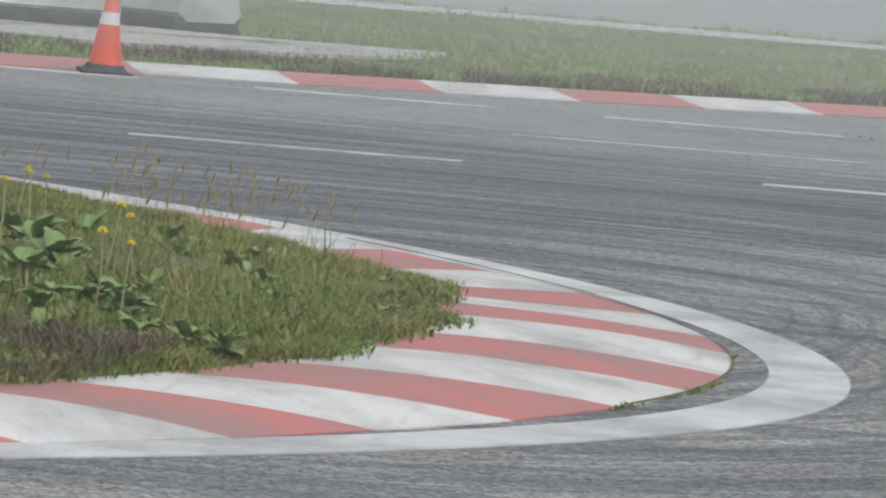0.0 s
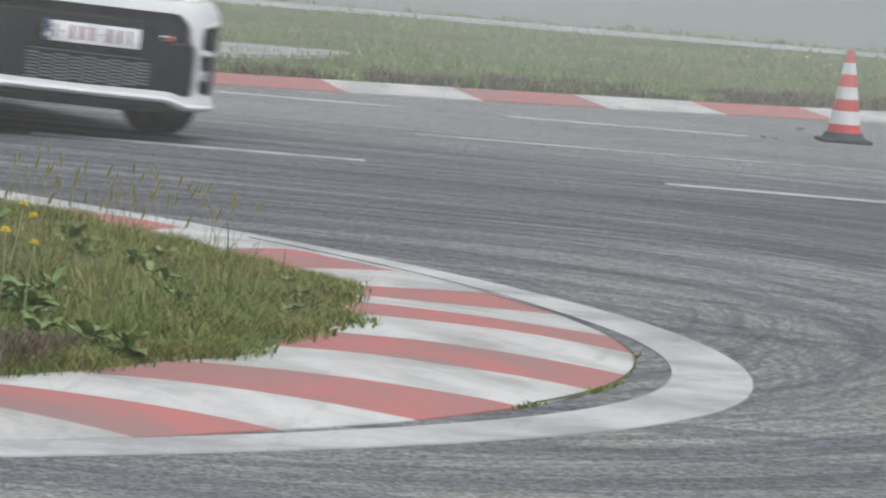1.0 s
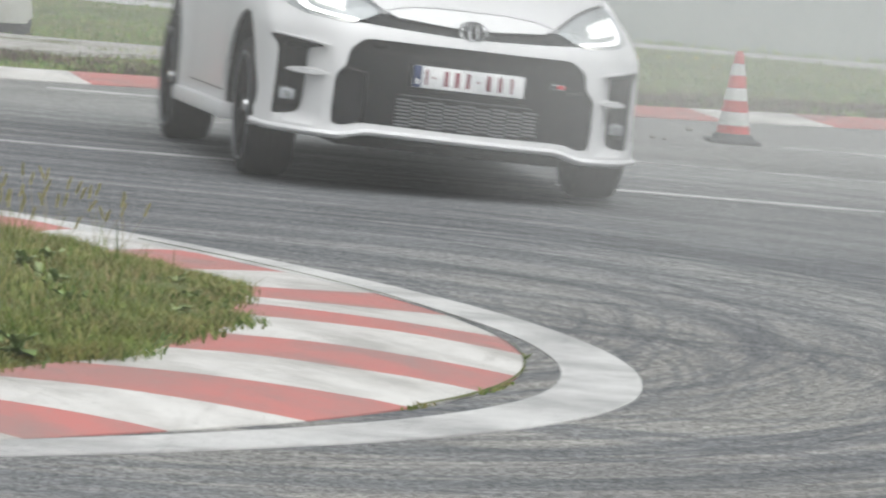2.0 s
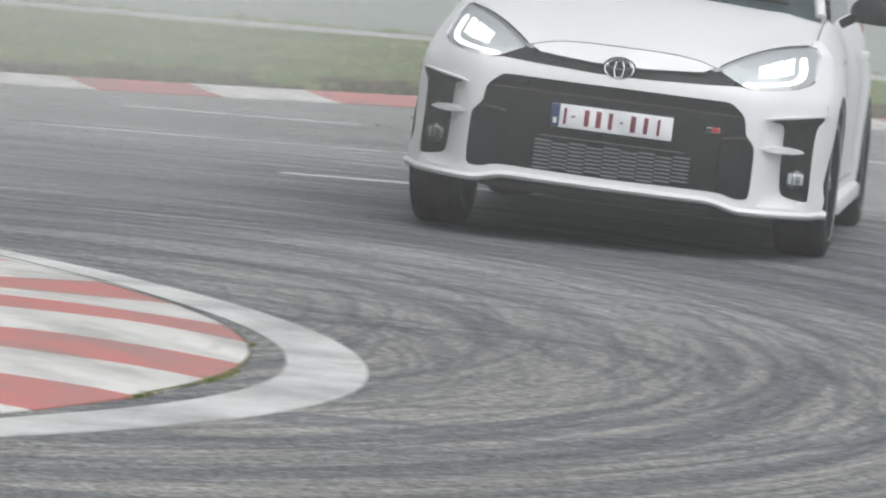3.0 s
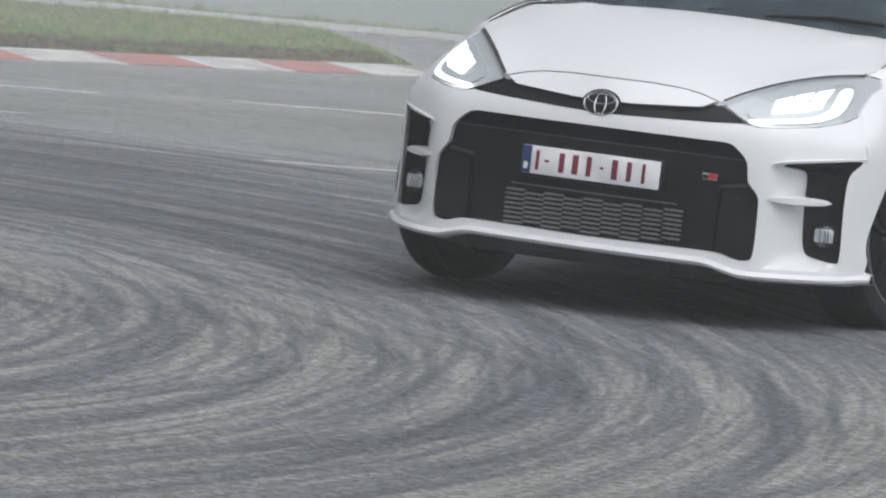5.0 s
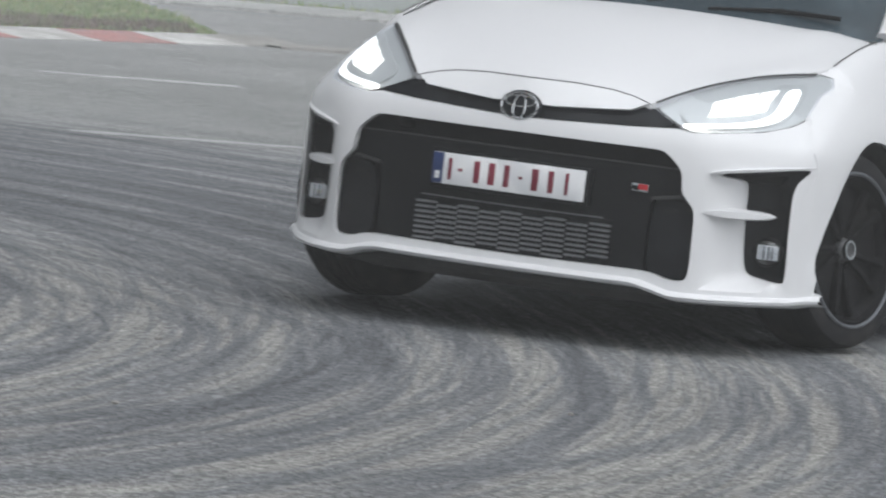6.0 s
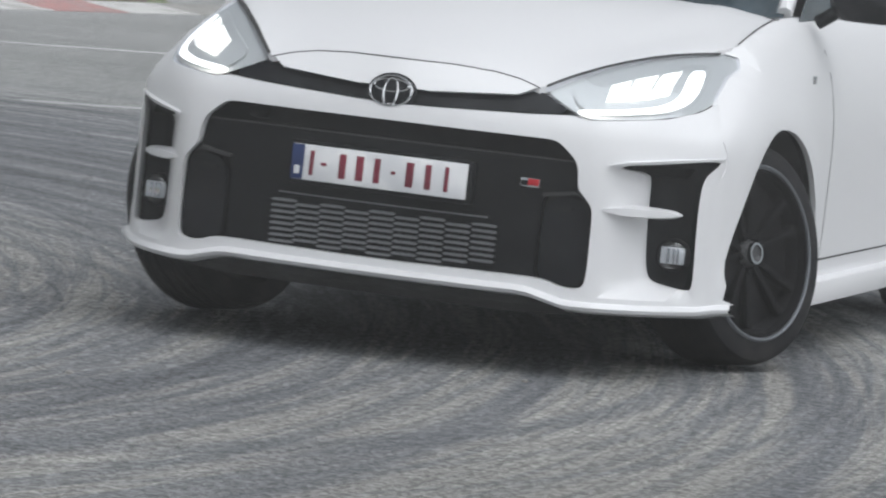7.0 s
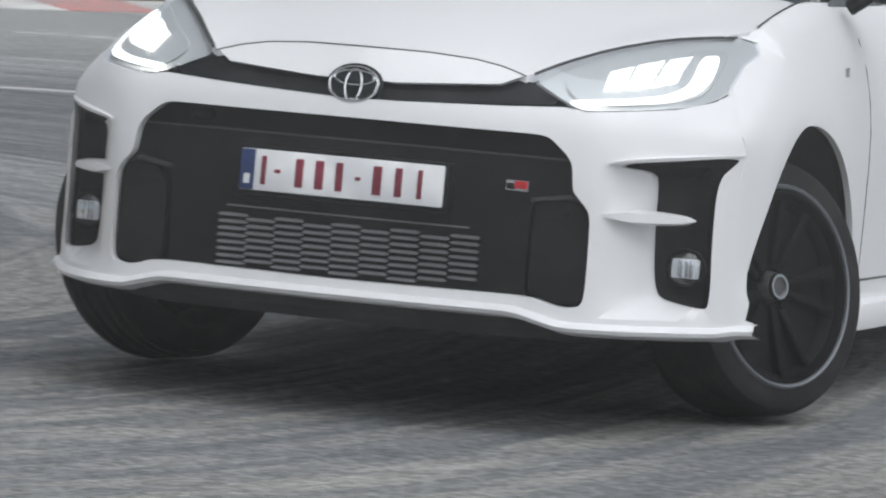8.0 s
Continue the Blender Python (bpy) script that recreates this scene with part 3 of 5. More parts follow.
for i, (x, y, size, n) in enumerate(((-3.52, 15.37, 0.26, 10), (-3.32, 14.82, 0.26, 10), (-3.0, 14.0, 0.18, 8), (-3.2, 13.5, 0.20, 9), (-3.66, 16.8, 0.26, 6), (-3.38, 16.75, 0.22, 7), (-2.82, 13.5, 0.15, 8),
                                     (-2.55, 13.0, 0.12, 9), (-2.42, 12.88, 0.11, 9), (-2.68, 12.98, 0.12, 8), (-3.05, 13.65, 0.18, 8), (-3.28, 14.25, 0.24, 10), (-3.72, 15.85, 0.26, 9), (-3.55, 14.7, 0.24, 9),
                                     (-3.8, 14.9, 0.26, 9), (-3.55, 13.9, 0.2, 8), (-2.3, 15.0, 0.07, 8), (-2.42, 15.45, 0.07, 8), (-2.25, 14.45, 0.07, 8), (-2.7, 14.9, 0.09, 7), (-2.9, 15.4, 0.10, 7))):
    broadleaf_plant(x, y, size * (0.62 if size > 0.16 else 0.9), n + 2, 60 + i, "broad-leaved green weed in the island grass" if size > 0.16 else "small leafy weed at the kerb's edge")


rg = random.Random(31)
for i in range(34):
    y = rg.uniform(12.9, 16.9)
    x = kerb_inner(y) - 0.35 - rg.uniform(0.0, 2.2) ** 1.2
    broadleaf_plant(x, y, rg.uniform(0.07, 0.13), rg.randint(6, 9), 120 + i, "small leafy weed among the island grass")


def dandelion():
    ob = thing("yellow_flower", "yellow dandelion flower in the grass", "flower", "yellow flowers")
    bm = bmesh.new()
    tube(bm, [(0, 0, 0), (0.01, 0, 0.1), (0.008, 0.01, 0.22)], 0.0025, 6)
    part("stem", bm, STEM, ob)
    bm = bmesh.new()
    for ring, (r, tilt) in enumerate(((0.020, 0.002), (0.016, 0.008), (0.010, 0.013))):
        for i in range(13):
            a = 2 * math.pi * (i + 0.5 * ring) / 13
            c, s = math.cos(a), math.sin(a)
            v = [bm.verts.new((0.008 + c * q + s * w, 0.01 + s * q - c * w, 0.22 + zz)) for q, w, zz in ((0.002, 0, 0), (r * 0.7, 0.003, tilt * 0.7), (r, 0, tilt), (r * 0.7, -0.003, tilt * 0.7))]
            bm.faces.new(v)
    part("petals", bm, YELLOW, ob)
    return ob


flower = dandelion()
for i, (x, y) in enumerate(((-3.15, 14.7), (-2.95, 13.7), (-2.82, 13.42), (-2.97, 14.35), (-4.03, 17.3), (-3.94, 17.1), (-3.62, 15.3), (-3.79, 16.68), (-3.45, 14.1), (-2.33, 41.0), (-2.1, 38.9), (-2.02, 39.5), (-2.49, 40.4), (-2.7, 39.8))):
    m = pose(x, y, mound(x, y) - 0.02 if y < 30 else -0.05, 6 * math.sin(i), 8 * math.cos(2 * i), 70 * i)
    if i:
        copy_thing(flower, m)
    else:
        flower.matrix_basis = m


def foxtail(seed):
    rg = random.Random(seed)
    ob = thing("foxtail_grass", "thin dry grass stalk with a bristly seed head", "grass stalk", "foxtail stalks")
    lean = rg.uniform(-0.05, 0.05)
    pts = [(lean * u * u * 1.6, 0.02 * u * rg.uniform(-1, 1), 0.30 * u) for u in (0, 0.35, 0.7, 1)]
    bm = bmesh.new()
    tube(bm, pts, 0.0009, 5, 0.6)
    part("stem", bm, STEM, ob)
    bm = bmesh.new()
    top = Vector(pts[-1])
    d = Vector((lean + rg.uniform(-0.3, 0.5), rg.uniform(-0.3, 0.3), 1)).normalized()
    for i in range(70):
        u = rg.random()
        q = top + d * (0.046 * u)
        a = rg.uniform(0, 6.28)
        r = 0.0070 * math.sin(math.pi * (0.12 + 0.83 * u))
        out = Vector((math.cos(a), math.sin(a), 0.9))
        s = Vector((-math.sin(a), math.cos(a), 0)) * 0.0018
        bm.faces.new([bm.verts.new(q + s), bm.verts.new(q - s), bm.verts.new(q + out * r * 1.5)])
    tube(bm, [top, top + d * 0.024, top + d * 0.046], 0.0040, 6, 0.5)
    part("seed_head", bm, SEED, ob)
    return ob


stalks = [foxtail(i) for i in range(5)]
rg = random.Random(8)
# they stand in loose clumps: x, y and how many
CLUMPS = ((-3.62, 17.3, 5), (-3.46, 17.1, 7), (-3.38, 16.8, 6), (-3.24, 17.0, 12), (-3.12, 16.9, 11), (-2.98, 16.9, 9), (-2.90, 16.6, 5), (-2.78, 16.6, 4), (-2.58, 16.2, 3), (-4.0, 17.6, 4))
count = 0
for cx, cy, number in CLUMPS:
    for i in range(number):
        x, y = cx - 0.15 + rg.gauss(0, 0.05), cy + rg.gauss(0, 0.22)
        m = pose(x, y, mound(x, y) - 0.02 - rg.uniform(0, 0.19) ** 1.15, rg.uniform(-9, 9), rg.uniform(-4, 15), rg.uniform(-60, 60))
        if count < 5:
            stalks[count].matrix_basis = m
        else:
            copy_thing(stalks[count % 5], m)
        count += 1

# a few loose stones on the asphalt
for i, (x, y, r) in enumerate(((-1.93, 30.17, 0.022), (-1.86, 30.1, 0.016), (-3.0, 32.35, 0.02), (-1.8, 31.6, 0.03), (0.85, 14.62, 0.012), (0.65, 12.83, 0.010), (-0.3, 13.1, 0.007), (1.9, 13.4, 0.009), (0.2, 16.6, 0.008))):
    bm = bmesh.new()
    bmesh.ops.create_icosphere(bm, subdivisions=2, radius=r)
    for v in bm.verts:
        v.co *= 1 + 0.35 * noise.noise(v.co / r * 1.3 + Vector((i, 0, 0)))
        v.co.z *= 0.55
    ob = link_mesh("pebble", bm, CONCRETE)
    ob.location = (x, y, r * 0.4)
    tagged(ob, "small grey stone lying on the asphalt", "stone", "loose stones")

# ---- cones and barriers ----


def cone(name, label, bands, at, dirty=False):
    """bands: (height up to, material, band name)."""
    ob = thing(name, label, "traffic cone", "traffic cones", at=at)
    bm = bmesh.new()
    box(bm, (0, 0, 0.012), (0.31, 0.31, 0.024), None, 0.008)
    lathe([(0.135, 0.02), (0.128, 0.035), (0.112, 0.06), (0.100, 0.062)], bm=bm, n=32)
    part("base", bm, CONE_BASE, ob, "dark rubber base plate")

    def rad(z):
        return 0.103 - 0.080 * (z - 0.05) / 0.50
    z0 = 0.05
    for z1, mat, nm in bands:
        e = 0.0015 if mat is CONE_WHITE else 0
        part(nm, lathe([(rad(z0) - 0.004, z0), (rad(z0) + e, z0 + 0.001), (rad(z1) + e, z1 - 0.001), (rad(z1) - 0.004, z1)], n=32), mat, ob)
        z0 = z1
    part("tip", lathe([(rad(z0), z0), (rad(z0) * 0.9, z0 + 0.008), (0.010, z0 + 0.009), (0.010, z0 - 0.05)], n=32), bands[-1][1], ob)
    return ob


cone("traffic_cone", "red and white banded traffic cone on a dark base", [(0.11, CONE_RED, "red_band"), (0.19, CONE_WHITE, "white_band"), (0.26, CONE_RED, "red_band"),
     (0.335, CONE_WHITE, "white_band"), (0.41, CONE_RED, "red_band"), (0.48, CONE_WHITE, "white_band"), (0.548, CONE_RED, "red_band")], pose(-1.47, 30.42, 0, 0, 0, 12))
cone("traffic_cone", "orange traffic cone with scuffed white bands", [(0.30, CONE_ORANGE, "orange_band"), (0.375, CONE_WHITE, "white_band"), (0.47, CONE_ORANGE, "orange_band"), (0.54, CONE_WHITE, "white_band"),
     (0.60, CONE_ORANGE, "orange_band")], pose(-6.49, 29.9, 0, 1, 2, 20))


def barrier(label, at, length, height):
    ob = thing("track_barrier", label, "barrier", "track barriers", at=at)
    bm = bmesh.new()
    rows = []
    prof = [(-0.26, 0.0), (-0.30, 0.06), (-0.27, 0.16), (-0.21, 0.20), (-0.24, 0.30), (-0.17, 0.36), (-0.17, height * 0.85), (-0.08, height), (0.08, height), (0.17, height * 0.85), (0.24, 0.30), (0.30, 0.06), (0.26, 0.0)]
    for x, k in ((-0.5, 0.82), (-0.47, 1.0), (-0.1, 1.02), (0.1, 1.02), (0.47, 1.0), (0.5, 0.82)):
        rows.append([bm.verts.new((x * length, y * k, z * (0.96 + 0.04 * k))) for y, z in prof])
    for a, b in zip(rows, rows[1:]):
        for j in range(len(prof) - 1):
            bm.faces.new((a[j], b[j], b[j + 1], a[j + 1]))
    bm.faces.new(rows[0])
    bm.faces.new(rows[-1][::-1])
    bmesh.ops.recalc_face_normals(bm, faces=bm.faces)
    part("shell", bm, BARRIER, ob)
    # dark block added below the shell for its shaded underside
    bm = bmesh.new()
    box(bm, (0, -0.02, -0.04), (length * 0.97, 0.62, 0.16), None, 0.02)
    part("foot", bm, CONE_BASE, ob, "dark block in place of the shade under the barrier")
    return ob


barrier("dirty white plastic barrier standing in the grass", pose(-8.06, 35.4, 0.14, 0, 0, 4), 0.85, 0.62)
barrier("dirty white plastic barrier turned askew in the grass", pose(-7.38, 36.4, 0.14, 0, 0, -38), 0.75, 0.64)
barrier("dirty white plastic barrier standing in the grass", pose(-9.05, 35.3, 0.14, 0, 0, 2), 0.95, 0.62)

# ---- the far haze: a grey line of woods, fog painted in as glow ----
TREES = make_glow("woods_haze_glow", (0.36, 0.39, 0.41), 0.0)
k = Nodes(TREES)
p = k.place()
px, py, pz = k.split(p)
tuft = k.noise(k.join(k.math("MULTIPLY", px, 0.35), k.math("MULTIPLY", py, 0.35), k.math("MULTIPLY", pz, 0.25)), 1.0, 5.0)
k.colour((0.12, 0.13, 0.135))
# haze put into the emission colour, greener towards the base
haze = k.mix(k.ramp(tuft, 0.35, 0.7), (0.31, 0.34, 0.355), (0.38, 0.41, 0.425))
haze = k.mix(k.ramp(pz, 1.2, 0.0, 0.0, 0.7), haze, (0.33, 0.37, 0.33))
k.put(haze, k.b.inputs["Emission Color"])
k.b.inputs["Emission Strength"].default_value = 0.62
bm = bmesh.new()
rows = []
for i in range(181):
    a = math.pi * 2 * i / 180
    r = 50.5
    top = 9 + 3 * noise.noise((math.cos(a) * 9, math.sin(a) * 9, 0)) + 1.6 * noise.noise((math.cos(a) * 40, math.sin(a) * 40, 0))
    rows.append((bm.verts.new((r * math.sin(a), r * math.cos(a), -0.1)), bm.verts.new((r * math.sin(a), r * math.cos(a), top))))
for a, b in zip(rows, rows[1:]):
    bm.faces.new((a[0], b[0], b[1], a[1]))
tagged(link_mesh("backdrop", bm, TREES), "backdrop of grey woods, its fog painted in as a glow", "backdrop", kind="structure")

# ---- mist: low banks over the track, and an added veil for headlight glare ----


def mist_bank(material, label, front_y, back_y, x0, x1, whole=True):
    bm = bmesh.new()
    rows = []
    profile = [(0.0, -0.02), (0.04, 0.25), (0.10, 0.6), (0.2, 1.0), (0.36, 1.5), (0.6, 2.0), (1.0, 2.5), (1.6, 2.9), (2.6, 3.1), (back_y - front_y - 1.5, 3.0), (back_y - front_y, 1.6), (back_y - front_y, -0.02)]
    if not whole:
        profile = profile[:-3]
    for i in range(61):
        x = x0 + (x1 - x0) * i / 60
        sway = 0.7 * noise.noise((x * 0.25, front_y, 0.0))
        rows.append([bm.verts.new((x, front_y + sway + d + 0.25 * noise.noise((x * 0.5, z, front_y)), z)) for d, z in profile])
    for a, b in zip(rows, rows[1:]):
        for j in range(len(profile) - 1):
            bm.faces.new((a[j], b[j], b[j + 1], a[j + 1]))
    if whole:
        bm.faces.new(rows[0])
        bm.faces.new(rows[-1][::-1])
    bmesh.ops.recalc_face_normals(bm, faces=bm.faces)
    return tagged(link_mesh("mist", bm, material), label, "mist", kind="stuff")


mist_bank(FAR_MIST, "pale fog bank lying over the far track", 27.5, 75.0, -45, 40)
mist_bank(THIN_MIST, "faint haze over the inside of the bend", 10.9, 18.0, -8, 8, False)
mist_bank(CLOSE_MIST, "barely visible haze before the bend", 8.0, 10.3, -5, 5, False)
mist_bank(NEAR_MIST, "thin mist low over the wet asphalt", 18.6, 26.5, -16, 12)
# made-up veil that moves past and imitates the bloom of the headlights
bm = bmesh.new()
bmesh.ops.create_icosphere(bm, subdivisions=4, radius=1.0, matrix=Matrix.Diagonal((2.4, 0.9, 1.2, 1)))
for v in bm.verts:
    v.co *= 1 + 0.12 * noise.noise(v.co * 1.3)
drift = tagged(link_mesh("headlight_glare", bm, GLARE), "pale moving veil added for the headlights' glare", "mist", kind="stuff")

# ---- the car: x ahead of the front axle, y to its left, z up from the road ----


def ease(v, a, b):
    u = min(1.0, max(0.0, (v - a) / (b - a)))
    return u * u * (3 - 2 * u)


def bumper_x(y, z):
    """How far forward the front skin lies, the vent corners taken as filled."""
    y = abs(y)
    x = 0.835 - 0.19 * y * y - 2.8 * max(y - 0.56, 0) ** 2
    x -= 3.2 * max(y - 0.862, 0) * min(1, max(0, (z - 0.30) / 0.06))
    x -= 0.09 * ease(z, 0.66, 0.78) * ease(y, 0.70, 0.82)
    return x - 0.72 * max(z - 0.5, 0) ** 2 - 8.5 * max(z - 0.68, 0) ** 2 * min(1, 0.12 + 1.1 * y)


def nose_x(y, z):
    """The skin sweeps back into the corner vents."""
    y = abs(y)
    dip = 0.10 * ease(y, 0.612, 0.712) * (1 - ease(y, 0.745, 0.832)) * ease(z, 0.245, 0.285) * (1 - ease(z, 0.575, 0.612))
    return bumper_x(y, z) - dip


def front(off=0.0):
    return lambda y, z: Vector((nose_x(y, z) + off, y, z))


def hood_z(x, y):
    s = min(1.0, max(0.0, (0.725 - x) / 1.175))
    return 0.83 + 0.215 * (1 - (1 - s) ** 1.7) - y * y * (0.24 + 0.13 * max(0.0, 1 - s / 0.15) - 0.16 * s)


def shoulder(x):
    """Height of the bonnet seam and of the waist behind it."""
    if x > -0.45:
        return hood_z(min(x, 0.3), 0.72)
    return 1.0 + 0.03 * min(1, (-0.45 - x) / 1.5)


def flare(x, z):
    """The wheel arches bulge."""
    out = 0.0
    for c in (-0.075, -2.56):
        d = math.hypot((x - c) * 0.88, z - 0.33)
        out += 0.022 * math.exp(-((d - 0.40) / 0.10) ** 2)
    return out


def side_y(x, z):
    top = shoulder(x) + 0.02
    u = min(1.0, max(0.0, (z - 0.60) / (top - 0.60)))
    w = 0.72 + 0.155 * math.sqrt(max(0.0, 1 - u ** 2.2)) + flare(x, z)
    if z < 0.34:
        w -= 0.6 * (0.34 - z) ** 2
    if x < -2.2:
        w -= 0.12 * (-2.2 - x) ** 2
    if x > 0.0:
        lo, hi = 0.0, 0.95
        for _ in range(24):
            mid = (lo + hi) / 2
            if nose_x(mid, z) > x:
                lo = mid
            else:
                hi = mid
        w = -0.005 * math.log(math.exp(-w / 0.005) + math.exp(-lo / 0.005))
    return w


def side(sign, off=0.0):
    return lambda x, z: Vector((x, sign * (side_y(x, z) + off), z))


def rounded(poly, times=2, closed=True):
    """Corner cutting."""
    for _ in range(times):
        out = []
        n = len(poly)
        for i in range(n if closed else n - 1):
            a, b = poly[i], poly[(i + 1) % n]
            out += [(a[0] * 0.78 + b[0] * 0.22, a[1] * 0.78 + b[1] * 0.22), (a[0] * 0.22 + b[0] * 0.78, a[1] * 0.22 + b[1] * 0.78)]
        if not closed:
            out = [poly[0]] + out + [poly[-1]]
        poly = out
    return poly


def dense(poly, step):
    out = []
    for a, b in zip(poly, poly[1:] + poly[:1]):
        k = max(1, math.ceil(math.dist(a, b) / step))
        out += [(a[0] + (b[0] - a[0]) * i / k, a[1] + (b[1] - a[1]) * i / k) for i in range(k)]
    return out


def mirrored(half):
    """A closed outline from its half with y >= 0, given from the middle to the middle."""
    return half + [(-y, z) for y, z in reversed(half) if abs(y) > 1e-6]


def flip(poly):
    return [(-y, z) for y, z in reversed(poly)]


def inside(p, poly):
    hit = False
    for (x1, y1), (x2, y2) in zip(poly, poly[1:] + poly[:1]):
        if (y1 > p[1]) != (y2 > p[1]) and p[0] < (x2 - x1) * (p[1] - y1) / (y2 - y1) + x1:
            hit = not hit
    return hit


def panel(outline, surface, holes=(), step=0.035, back=Vector((-0.02, 0, 0)), outward=Vector((1, 0, 0))):
    """A skin within an outline on a surface, with openings through it and an edge turned inwards by back."""
    loops = [dense(outline, step)] + [dense(h, step) for h in holes]
    pts, edges = [], []
    for loop in loops:
        k = len(pts)
        pts += loop
        edges += [(k + i, k + (i + 1) % len(loop)) for i in range(len(loop))]
    x0, x1 = min(p[0] for p in loops[0]), max(p[0] for p in loops[0])
    y0, y1 = min(p[1] for p in loops[0]), max(p[1] for p in loops[0])
    nx, ny = int((x1 - x0) / step) + 1, int((y1 - y0) / step) + 1
    for i in range(1, nx):
        for j in range(1, ny):
            q = (x0 + (x1 - x0) * i / nx + 0.0007 * (j % 2), y0 + (y1 - y0) * j / ny)
            if inside(q, loops[0]) and not any(inside(q, h) for h in loops[1:]):
                pts.append(q)
    v, _, f, *_ = delaunay_2d_cdt([Vector(p) for p in pts], edges, [], 0, 1e-5)
    bm = bmesh.new()
    bv = [bm.verts.new(surface(p.x, p.y)) for p in v]
    for tri in f:
        c = sum((v[i] for i in tri), Vector((0, 0))) / 3
        if inside(c, loops[0]) and not any(inside(c, h) for h in loops[1:]):
            face = bm.faces.new([bv[i] for i in tri])
            face.normal_update()
            if face.normal.dot(outward) < 0:
                face.normal_flip()
    bmesh.ops.delete(bm, geom=[q for q in bm.verts if not q.link_faces], context="VERTS")
    if back is not None:
        rim = [e for e in bm.edges if len(e.link_faces) == 1]
        made = {}
        for e in rim:
            for q in e.verts:
                if q not in made:
                    made[q] = bm.verts.new(q.co + back)
        for e in rim:
            a, b = e.verts
            loop = e.link_loops[0]
            if loop.vert is a:
                a, b = b, a
            bm.faces.new((a, b, made[b], made[a]))
    return bm


def ribbon(points, surface, width, off=0.004, deep=0.012):
    """A thin raised strip on a surface along points."""
    bm = bmesh.new()
    rows = []
    for i, p in enumerate(points):
        a, b = Vector(points[max(0, i - 1)]), Vector(points[min(len(points) - 1, i + 1)])
        d = (b - a).normalized()
        s = Vector((-d.y, d.x)) * width / 2
        l, r = Vector(p) + s, Vector(p) - s
        rows.append([bm.verts.new(surface(off - deep)(*l)), bm.verts.new(surface(off)(*l)), bm.verts.new(surface(off)(*r)), bm.verts.new(surface(off - deep)(*r))])
    for a, b in zip(rows, rows[1:]):
        for j in range(3):
            bm.faces.new((a[j], b[j], b[j + 1], a[j + 1]))
    bm.faces.new(rows[0])
    bm.faces.new(rows[-1][::-1])
    bmesh.ops.recalc_face_normals(bm, faces=bm.faces)
    return bm


def fill(outline, n=2):
    return rounded(outline, n)


MOUTH = fill(mirrored([(0, 0.662), (0.23, 0.661), (0.40, 0.661), (0.475, 0.660), (0.50, 0.645), (0.545, 0.605), (0.552, 0.545), (0.556, 0.532), (0.590, 0.495), (0.597, 0.470), (0.598, 0.30), (0.590, 0.268),
                       (0.550, 0.262), (0.515, 0.268), (0.476, 0.282), (0.27, 0.282), (0, 0.279)]))
VENT = fill([(0.637, 0.600), (0.70, 0.618), (0.79, 0.628), (0.858, 0.633), (0.850, 0.618), (0.826, 0.582), (0.823, 0.47), (0.828, 0.282), (0.815, 0.272), (0.755, 0.279), (0.714, 0.292), (0.703, 0.330), (0.698, 0.44), (0.698, 0.570), (0.688, 0.592)])
HEAD = fill([(0.392, 0.788), (0.455, 0.829), (0.532, 0.868), (0.622, 0.899), (0.700, 0.912), (0.735, 0.914), (0.766, 0.902), (0.786, 0.876), (0.779, 0.850), (0.790, 0.792), (0.773, 0.761), (0.728, 0.741), (0.621, 0.727), (0.545, 0.721), (0.508, 0.733)], 1)
SLOT = fill(mirrored([(0, 0.752), (0.10, 0.749), (0.341, 0.765), (0.388, 0.786), (0.504, 0.733), (0.37, 0.722), (0.10, 0.710), (0, 0.709)]), 1)
FASCIA = mirrored([(0, 0.707), (0.10, 0.708), (0.37, 0.719), (0.50, 0.727), (0.545, 0.7192), (0.621, 0.7252), (0.728, 0.7392), (0.777, 0.7598), (0.798, 0.786), (0.845, 0.70), (0.868, 0.635), (0.868, 0.61), (0.853, 0.555), (0.850, 0.45), (0.850, 0.30), (0.854, 0.262), (0.895, 0.240),
                   (0.895, 0.219), (0.80, 0.216), (0.555, 0.222), (0.476, 0.236), (0.27, 0.246), (0, 0.248)])
NOSE = mirrored([(0, 0.8285), (0.075, 0.8283), (0.15, 0.8270), (0.205, 0.8238), (0.26, 0.8195), (0.295, 0.8140), (0.33, 0.8075), (0.36, 0.7990), (0.386, 0.7915), (0.341, 0.768), (0.10, 0.752), (0, 0.755)])

car = thing("car", "white hot hatchback with glowing headlights sliding round the hairpin", "car")

part("bumper", panel(FASCIA, front(), [MOUTH, VENT, flip(VENT)], 0.03, Vector((-0.035, 0, 0))), PAINT, car, "white painted front bumper")
part("nose_panel", panel(NOSE, front(0.001), [], 0.03, Vector((-0.02, 0, -0.004))), PAINT, car, "white nose panel above the emblem")
part("upper_grille", panel(SLOT, front(-0.022), [], 0.03, None), GLOSS_BLACK, car, "slim black upper grille")
grille = part("lower_grille", panel([(y * 1.02, 0.47 + (z - 0.47) * 1.03) for y, z in MOUTH], front(-0.075), [], 0.04, None), BLACK, car, "large black lower grille")
bm = panel(mirrored([(0, 0.609), (0.30, 0.608), (0.552, 0.604), (0.556, 0.532), (0.545, 0.515), (0.462, 0.505), (0.452, 0.49), (0.448, 0.30), (0.46, 0.272), (0, 0.272)]), front(-0.036), [], 0.04, Vector((-0.03, 0, 0)))
part("grille_panel", bm, BLACK, grille, "flat black panel across the grille")
